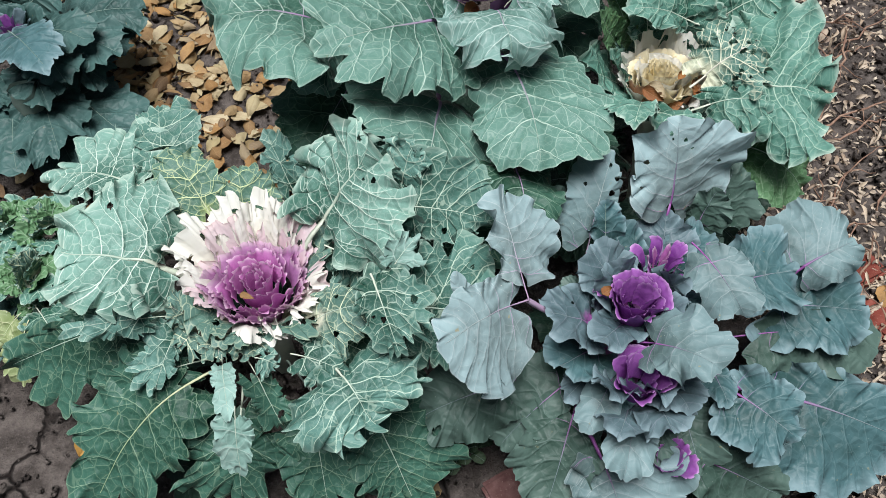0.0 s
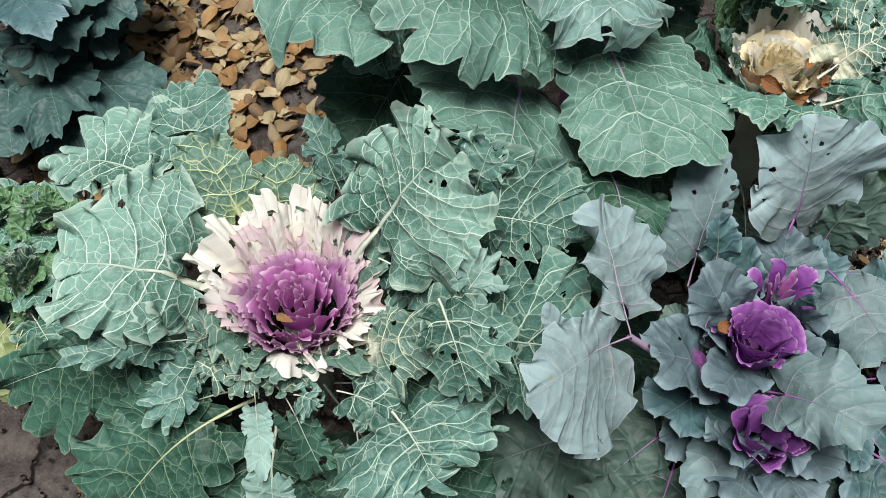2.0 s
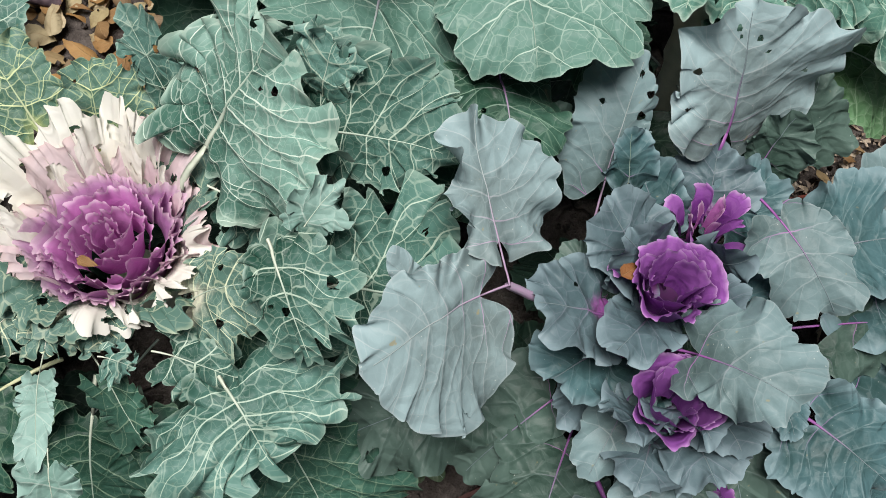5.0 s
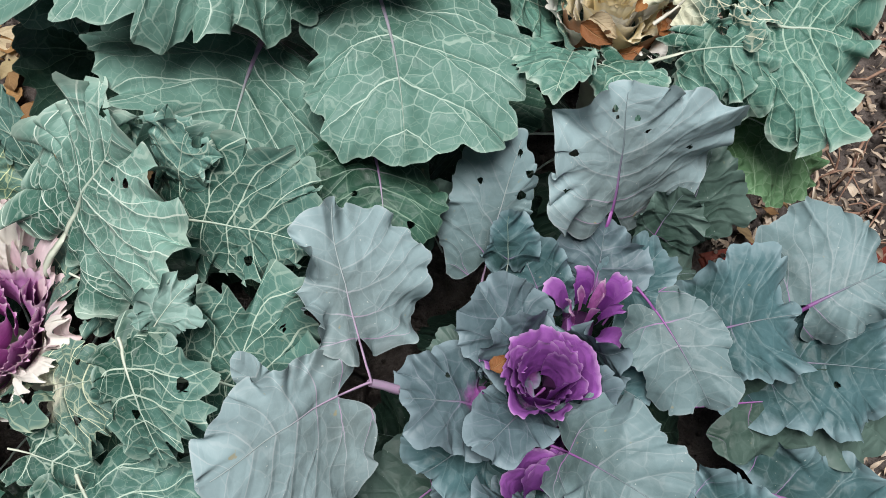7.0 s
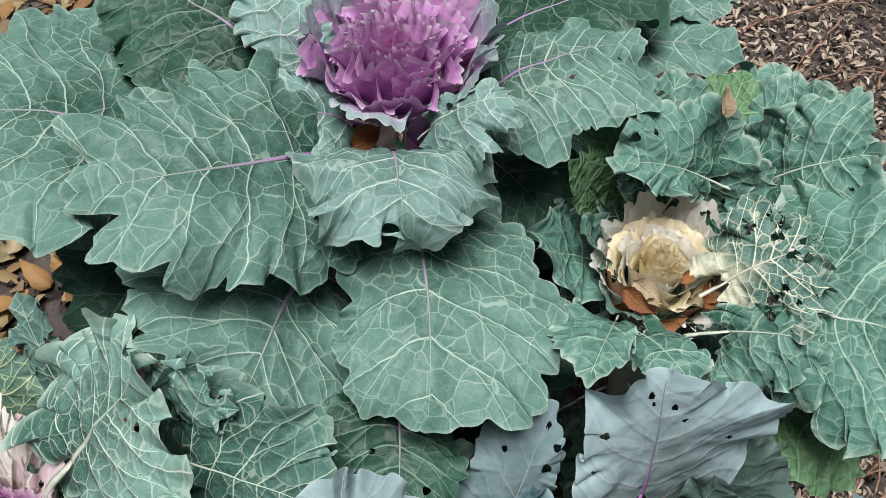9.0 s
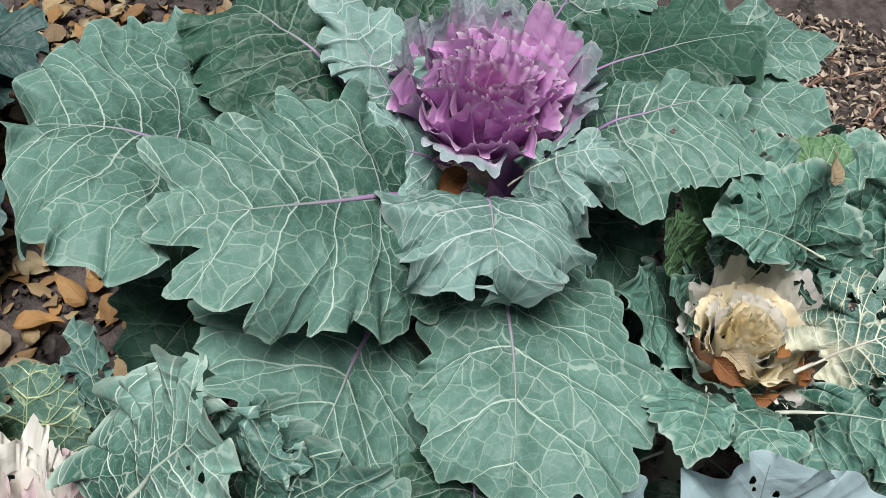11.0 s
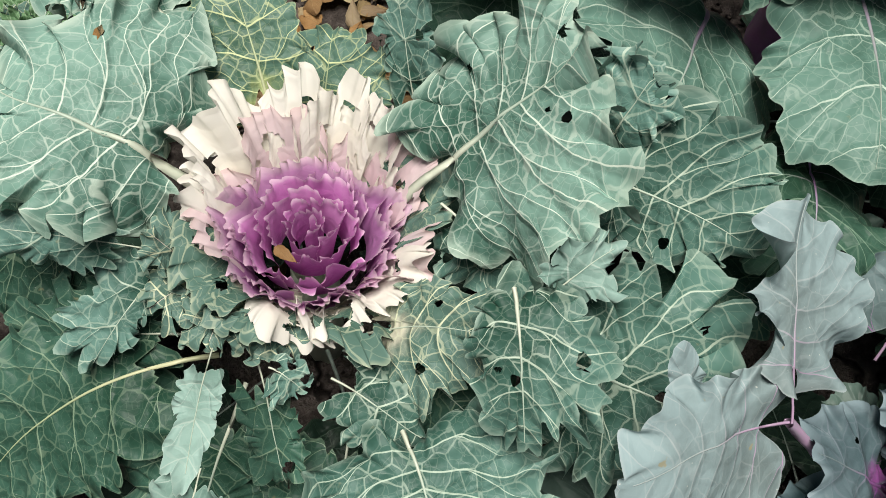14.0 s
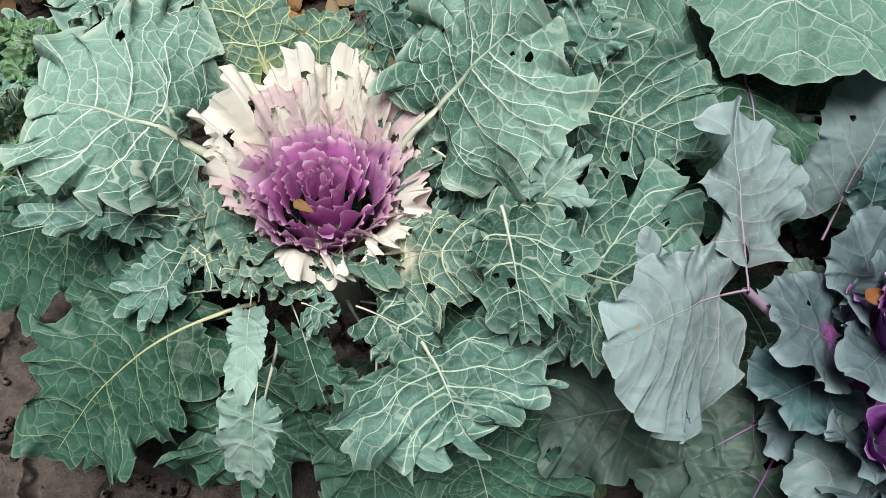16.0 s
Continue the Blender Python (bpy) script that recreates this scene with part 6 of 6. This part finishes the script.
lit = random.Random(41)
kinds = [dry_leaf("fallen_leaf", DRY, lit, lit.uniform(0.032, 0.048), lit.uniform(0.024, 0.034), lit.choice((-1, 1)) * lit.uniform(0.3, 1.3), lit.uniform(0.02, 0.16)) for _ in range(9)]
for k in kinds:
    tagged(k, "small withered tan leaf lying on the soil", "fallen leaf", "fallen leaves on the soil")


def strew(x, y, lift, size=1.0, tilt=32.0):
    m = pose(x, y, relief(x, y) + lift, lit.uniform(-tilt, tilt), lit.uniform(-tilt, tilt), lit.uniform(0, 360)) @ Matrix.Scale(size, 4)
    return m


placed = 0
while placed < 270:
    x, y = lit.uniform(-0.78, -0.12), lit.uniform(0.70, 1.5)
    if lit.random() > math.exp(-((x + 0.42) / 0.19) ** 2 - ((y - 1.03) / 0.22) ** 2) * 1.4:
        continue
    src = lit.choice(kinds)
    m = strew(x, y, 0.006 + 0.012 * lit.random(), tilt=24.0)
    ob = src if placed < len(kinds) and src.location.length == 0 else copy_thing(src, m)
    ob.matrix_basis = m
    sz = lit.uniform(0.75, 1.15)
    ob.scale = (sz, sz, sz)
    placed += 1
for k in kinds:
    if k.location.length == 0:
        k.matrix_basis = strew(-0.4 + lit.uniform(-0.1, 0.1), 1.05 + lit.uniform(-0.1, 0.1), 0.01)
for _ in range(20):
    x, y = lit.uniform(0.42, 0.85), lit.uniform(0.3, 1.5)
    ob = copy_thing(lit.choice(kinds), strew(x, y, 0.008 + 0.01 * lit.random()))
    sz = lit.uniform(0.5, 0.9)
    ob.scale = (sz, sz, sz)
for x, y in ((-0.40, 0.50), (-0.12, 0.42), (-0.02, 0.37), (0.02, 0.40), (-0.2, 0.68), (-0.1, 0.7), (0.03, 0.62), (-0.26, 0.43), (-0.02, 0.36), (-0.005, 0.385)):
    copy_thing(lit.choice(kinds), strew(x, y, 0.01))


def caught_leaf(label, mat, at, turn, length, width, curl, bow):
    ob = dry_leaf("fallen_leaf", mat, lit, length, width, curl, bow)
    ob.matrix_basis = pose(*at, *turn)
    return tagged(ob, label, "fallen leaf", "fallen leaves on the kale")


caught_leaf("curled ochre leaf lying on bare soil", OCHRE, (-0.405, 0.418, 0.024), (12, -8, 62), 0.075, 0.04, 0.9, 0.05)
caught_leaf("folded ochre leaf under the white-collared kale", OCHRE, (-0.385, 0.437, 0.02), (-20, 8, 100), 0.055, 0.03, -1.2, 0.08)
caught_leaf("small tan leaf caught in the violet heart", DRY, (-0.201, 0.474, 0.228), (8, 0, -20), 0.017, 0.009, 0.6, 0.05)
caught_leaf("brown leaf under the violet heart", ORANGE, (-0.197, 0.445, 0.175), (30, 0, 10), 0.03, 0.02, 0.7, 0.05)
caught_leaf("ochre leaf wedged in the mauve heart", OCHRE, (0.106, 0.782, 0.365), (45, -10, 35), 0.03, 0.02, 0.8, 0.05)
caught_leaf("brown leaf wedged below the mauve heart", ORANGE, (0.03, 0.782, 0.34), (40, 10, 60), 0.034, 0.024, 0.9, 0.05)
caught_leaf("orange-brown leaf resting on a kale leaf", ORANGE, (-0.146, 0.684, 0.20), (10, 10, 30), 0.034, 0.024, 0.5, 0.05)
caught_leaf("orange-brown leaf between mauve kale stalks", ORANGE, (-0.01, 0.80, 0.33), (30, 20, 120), 0.05, 0.034, 0.9, 0.1)
caught_leaf("tan leaf between mauve kale stalks", DRY, (0.03, 0.775, 0.315), (35, -20, 80), 0.045, 0.034, 0.9, 0.1)
caught_leaf("brown decayed leaf in the cream heart", ORANGE, (0.287, 0.728, 0.275), (40, 10, 75), 0.03, 0.022, 0.8, 0.05)
caught_leaf("brown decayed leaf beside the cream heart", ORANGE, (0.312, 0.727, 0.255), (20, 0, 20), 0.034, 0.014, 1.0, 0.05)
caught_leaf("light brown decayed leaf in the cream heart", DRY, (0.245, 0.722, 0.275), (35, 10, -40), 0.026, 0.022, 0.6, 0.05)
caught_leaf("curled brown rotten scrap on the cream heart", ORANGE, (0.238, 0.712, 0.278), (50, 10, -30), 0.028, 0.02, 1.1, 0.1)
caught_leaf("dark brown rotten scrap on the cream heart", ORANGE, (0.262, 0.703, 0.27), (55, -10, 15), 0.024, 0.018, 1.2, 0.1)
caught_leaf("brown crumpled scrap on the cream heart", ORANGE, (0.268, 0.728, 0.292), (30, 10, 60), 0.016, 0.014, 1.4, 0.1)
caught_leaf("tan leaf caught among puckered leaves", DRY, (0.281, 0.833, 0.365), (50, 0, 80), 0.03, 0.024, 0.4, 0.05)
caught_leaf("orange-brown leaf resting in violet kale head", ORANGE, (0.165, 0.468, 0.248), (15, 10, 40), 0.017, 0.014, 0.5, 0.05)


def scatter_stuff(name, label, category, count, area, make, mat, seed):
    """Many small bits joined into one object that nobody could count."""
    rng = random.Random(seed)
    verts, faces, uvs = [], [], []
    for _ in range(count):
        x, y = area(rng)
        v, f, uv = make(rng)
        m = pose(x, y, relief(x, y) + rng.uniform(0.001, 0.012), rng.uniform(-40, 40), rng.uniform(-40, 40), rng.uniform(0, 360))
        o = len(verts)
        verts += [m @ Vector(q) for q in v]
        uvs += uv
        faces += [tuple(i + o for i in q) for q in f]
    return tagged(mesh_object(name, verts, faces, mat, None, {"flat": uvs}), label, category, kind="stuff")


def strip(rng):
    return 0.40 + abs(rng.gauss(0, 0.22)), rng.uniform(0.25, 1.5)


scatter_stuff("dry_litter", "crumpled straw-coloured dead leaves and weed scraps", "dry litter", 5200, strip,
              lambda r: dry_leaf_points(r, r.uniform(0.004, 0.019), r.uniform(0.003, 0.011), r.choice((-1, 1)) * r.uniform(0.6, 2.2), r.uniform(0, 0.3), 6, 4), STRAW, 5)
scatter_stuff("leaf_fragments", "broken scraps of tan dead leaves", "dry litter", 650, lambda r: (r.gauss(-0.43, 0.16), r.gauss(1.05, 0.2)),
              lambda r: dry_leaf_points(r, r.uniform(0.014, 0.04), r.uniform(0.01, 0.026), r.choice((-1, 1)) * r.uniform(0.3, 1.2), 0.1, 5, 4), DRY, 6)


def clod(r):
    """A crumb of earth: a squashed, dented ball."""
    s = r.uniform(0.001, 0.0045) * (2.6 if r.random() < 0.06 else 1)
    v, uv = [], []
    for i in range(4):
        for j in range(6):
            a, b = math.pi * (i + 0.5) / 4, 2 * math.pi * j / 6
            k = s * r.uniform(0.75, 1.2)
            v.append((k * math.sin(a) * math.cos(b), k * math.sin(a) * math.sin(b), 0.7 * k * math.cos(a)))
            uv.append((0, 0))
    f = [(i * 6 + j, (i + 1) * 6 + j, (i + 1) * 6 + (j + 1) % 6, i * 6 + (j + 1) % 6) for i in range(3) for j in range(6)]
    f += [tuple(range(5, -1, -1)), tuple(range(18, 24))]
    return v, f, uv


scatter_stuff("soil_crumbs", "crumbs and small clods of dark soil", "soil", 6500, lambda r: (r.uniform(-0.8, 0.9), r.uniform(0.2, 1.5)), clod, SOIL, 9)


def tube(points, r0, r1, sides=7):
    pts = [Vector(q) for q in points]
    verts, faces, uv = [], [], []
    for i, q in enumerate(pts):
        t = (pts[min(i + 1, len(pts) - 1)] - pts[max(i - 1, 0)]).normalized()
        a = t.orthogonal().normalized()
        b = t.cross(a)
        r = r0 + (r1 - r0) * i / (len(pts) - 1)
        for j in range(sides):
            an = 2 * math.pi * j / sides
            verts.append(q + (a * math.cos(an) + b * math.sin(an)) * r)
            uv.append((i * 0.01, j * 0.01))
    for i in range(len(pts) - 1):
        for j in range(sides):
            faces.append((i * sides + j, i * sides + (j + 1) % sides, (i + 1) * sides + (j + 1) % sides, (i + 1) * sides + j))
    return verts, faces, uv


def bark_material(name, a, b):
    n = Nodes(name)
    tex = n.tree.nodes.new("ShaderNodeTexCoord").outputs["Object"]
    v = n.noise(tex, 160, 4.0)
    return n.finish(n.mix(n.ramp(v, 0.3, 0.7), rgb(*a), rgb(*b)), 0.75, n.bump(v, 0.4, 0.002), 0.0, 0.3)


DARKTWIG = bark_material("dark_stem_bark", (0.035, 0.022, 0.03), (0.09, 0.06, 0.07))
DRYTWIG = bark_material("dry_weed_stem", (0.16, 0.085, 0.06), (0.30, 0.20, 0.14))


def weed_stem(seed, foot, head, rise, mat, label, scraps=10):
    """A dead weed: a bent stem with side shoots and shrivelled leaves along it."""
    rng = random.Random(seed)
    e = new("dry_weed")
    e.location = foot
    tagged(e, label, "dry weed", "dead weeds beside the bed")
    f, h = Vector((0, 0, 0)), Vector(head) - Vector(foot)
    line = [f.lerp(h, t / 12) + Vector((rng.gauss(0, 0.004), rng.gauss(0, 0.004), rise * math.sin(math.pi * t / 12) + rng.gauss(0, 0.002))) for t in range(13)]
    v, fc, uv = tube(line, 0.0024, 0.001)
    mesh_object("stem", v, fc, mat, e, {"flat": uv})
    for _ in range(4):
        q = line[rng.randint(2, 10)]
        g = q + Vector((rng.uniform(-0.06, 0.06), rng.uniform(-0.06, 0.06), rng.uniform(0.0, 0.03)))
        v, fc, uv = tube([q.lerp(g, t / 5) + Vector((0, 0, 0.008 * math.sin(t))) for t in range(6)], 0.0013, 0.0005, 5)
        mesh_object("shoot", v, fc, mat, e, {"flat": uv})
    for _ in range(scraps):
        q = line[rng.randint(2, 12)] + Vector((rng.gauss(0, 0.02), rng.gauss(0, 0.02), rng.uniform(0.0, 0.012)))
        v, fc, uv = dry_leaf_points(rng, rng.uniform(0.012, 0.03), rng.uniform(0.008, 0.016), rng.uniform(1.0, 2.2), 0.2, 7, 5)
        m = pose(*q, rng.uniform(-60, 60), rng.uniform(-60, 60), rng.uniform(0, 360))
        mesh_object("shrivelled_leaf", [m @ Vector(a) for a in v], fc, STRAW, e, {"flat": uv})
    return e


wd = random.Random(77)
for i in range(22):
    x, y = wd.uniform(0.42, 0.62), 0.40 + i * 0.045
    a = wd.uniform(0.3, 1.2)
    ln = wd.uniform(0.12, 0.26)
    weed_stem(100 + i, (x, y, relief(x, y) + 0.004), (x + ln * math.cos(a), y + ln * math.sin(a), 0.02), wd.uniform(0.01, 0.035), DRYTWIG, "dead reddish-brown weed stem with shrivelled straw leaves")
tw = tube([Vector((-0.55, 0.93, 0.05)).lerp(Vector((-0.385, 0.892, 0.014)), t / 10) + Vector((0, 0.006 * math.sin(t * 0.7), 0.006 * math.sin(t * 0.5))) for t in range(11)], 0.0045, 0.006, 9)
tagged(mesh_object("bare_stem", tw[0], tw[1], DARKTWIG, None, {"flat": tw[2]}), "dark bare purple-brown stem lying over fallen leaves", "stem")


def brick_material(name, a, b):
    n = Nodes(name)
    tex = n.tree.nodes.new("ShaderNodeTexCoord").outputs["Object"]
    v, w = n.noise(tex, 60, 5.0, 0.65), n.noise(tex, 400, 3.0)
    col = n.mix(n.ramp(v, 0.3, 0.7), rgb(*a), rgb(*b))
    col = n.mix(n.ramp(w, 0.6, 0.75, 0.0, 0.5), col, rgb(0.30, 0.22, 0.19))
    return n.finish(col, 0.85, n.bump(v, 0.5, 0.004, n.bump(w, 0.3, 0.001)), 0.0, 0.25)


RED = brick_material("red_brick", (0.15, 0.03, 0.02), (0.22, 0.07, 0.05))
PINK = brick_material("weathered_pink_brick", (0.07, 0.03, 0.027), (0.12, 0.065, 0.06))


def broken_brick(label, mat, m, size, seed):
    """A worn brick: a bevelled block with chipped, uneven faces."""
    bm = bmesh.new()
    bmesh.ops.create_cube(bm, size=1.0)
    bmesh.ops.scale(bm, vec=size, verts=bm.verts)
    bmesh.ops.bevel(bm, geom=bm.edges[:], offset=0.004, segments=2, affect='EDGES')
    bmesh.ops.subdivide_edges(bm, edges=bm.edges[:], cuts=2, use_grid_fill=True)
    for v in bm.verts:
        v.co += v.co.normalized() * noise.noise(v.co * 45 + Vector((seed, 0, 0))) * 0.004
    me = bpy.data.meshes.new("brick")
    bm.to_mesh(me)
    bm.free()
    me.materials.append(mat)
    ob = new("brick", me)
    ob.matrix_basis = m
    return tagged(ob, label, "brick", "bricks edging the bed")


broken_brick("half-buried red brick at the edge of the bed", RED, pose(0.43, 0.665, -0.024, 6, 4, 16), (0.09, 0.04, 0.05), 1)
broken_brick("half-buried red brick among dead weeds", RED, pose(0.56, 0.65, -0.02, -5, 8, 30), (0.09, 0.04, 0.05), 2)
broken_brick("chipped red brick among dead weeds", RED, pose(0.57, 0.585, -0.02, 8, -6, -50), (0.08, 0.04, 0.05), 3)
broken_brick("weathered pink brick lying under the violet kale", PINK, pose(0.10, 0.345, -0.006, 12, -14, 25), (0.085, 0.075, 0.06), 4)

# a seedling weed in the shade between the kales
SEEDLING = leaf_material("seedling_leaf", (0.03, 0.06, 0.03), (0.07, 0.11, 0.06), (0.11, 0.16, 0.09), 0.4, pucker=0.5)
MATS["seedling"] = SEEDLING
seedling = tagged(new("seedling"), "small dull green weed seedling on shaded soil", "weed")
seedling.location = (0.024, 0.392, 0.0)
for i in range(9):
    a = i * 2.4
    r = 0.016 + 0.0025 * i
    leaf(seedling, "seedling", "grey", (0.003 * math.cos(a), 0.003 * math.sin(a), 0.024), (r * math.cos(a), r * math.sin(a), 0.034 - 0.0016 * i), 0.014, pet=0.35, arch=0.15,
         ruffle=0.02, frill=0.0, lobes=0.02, detail=0.35, furrow=0.4)
stalk(seedling, (0, 0, -0.01), (0, 0, 0.025), 0.002, 0.0015, VEINS["grey"])
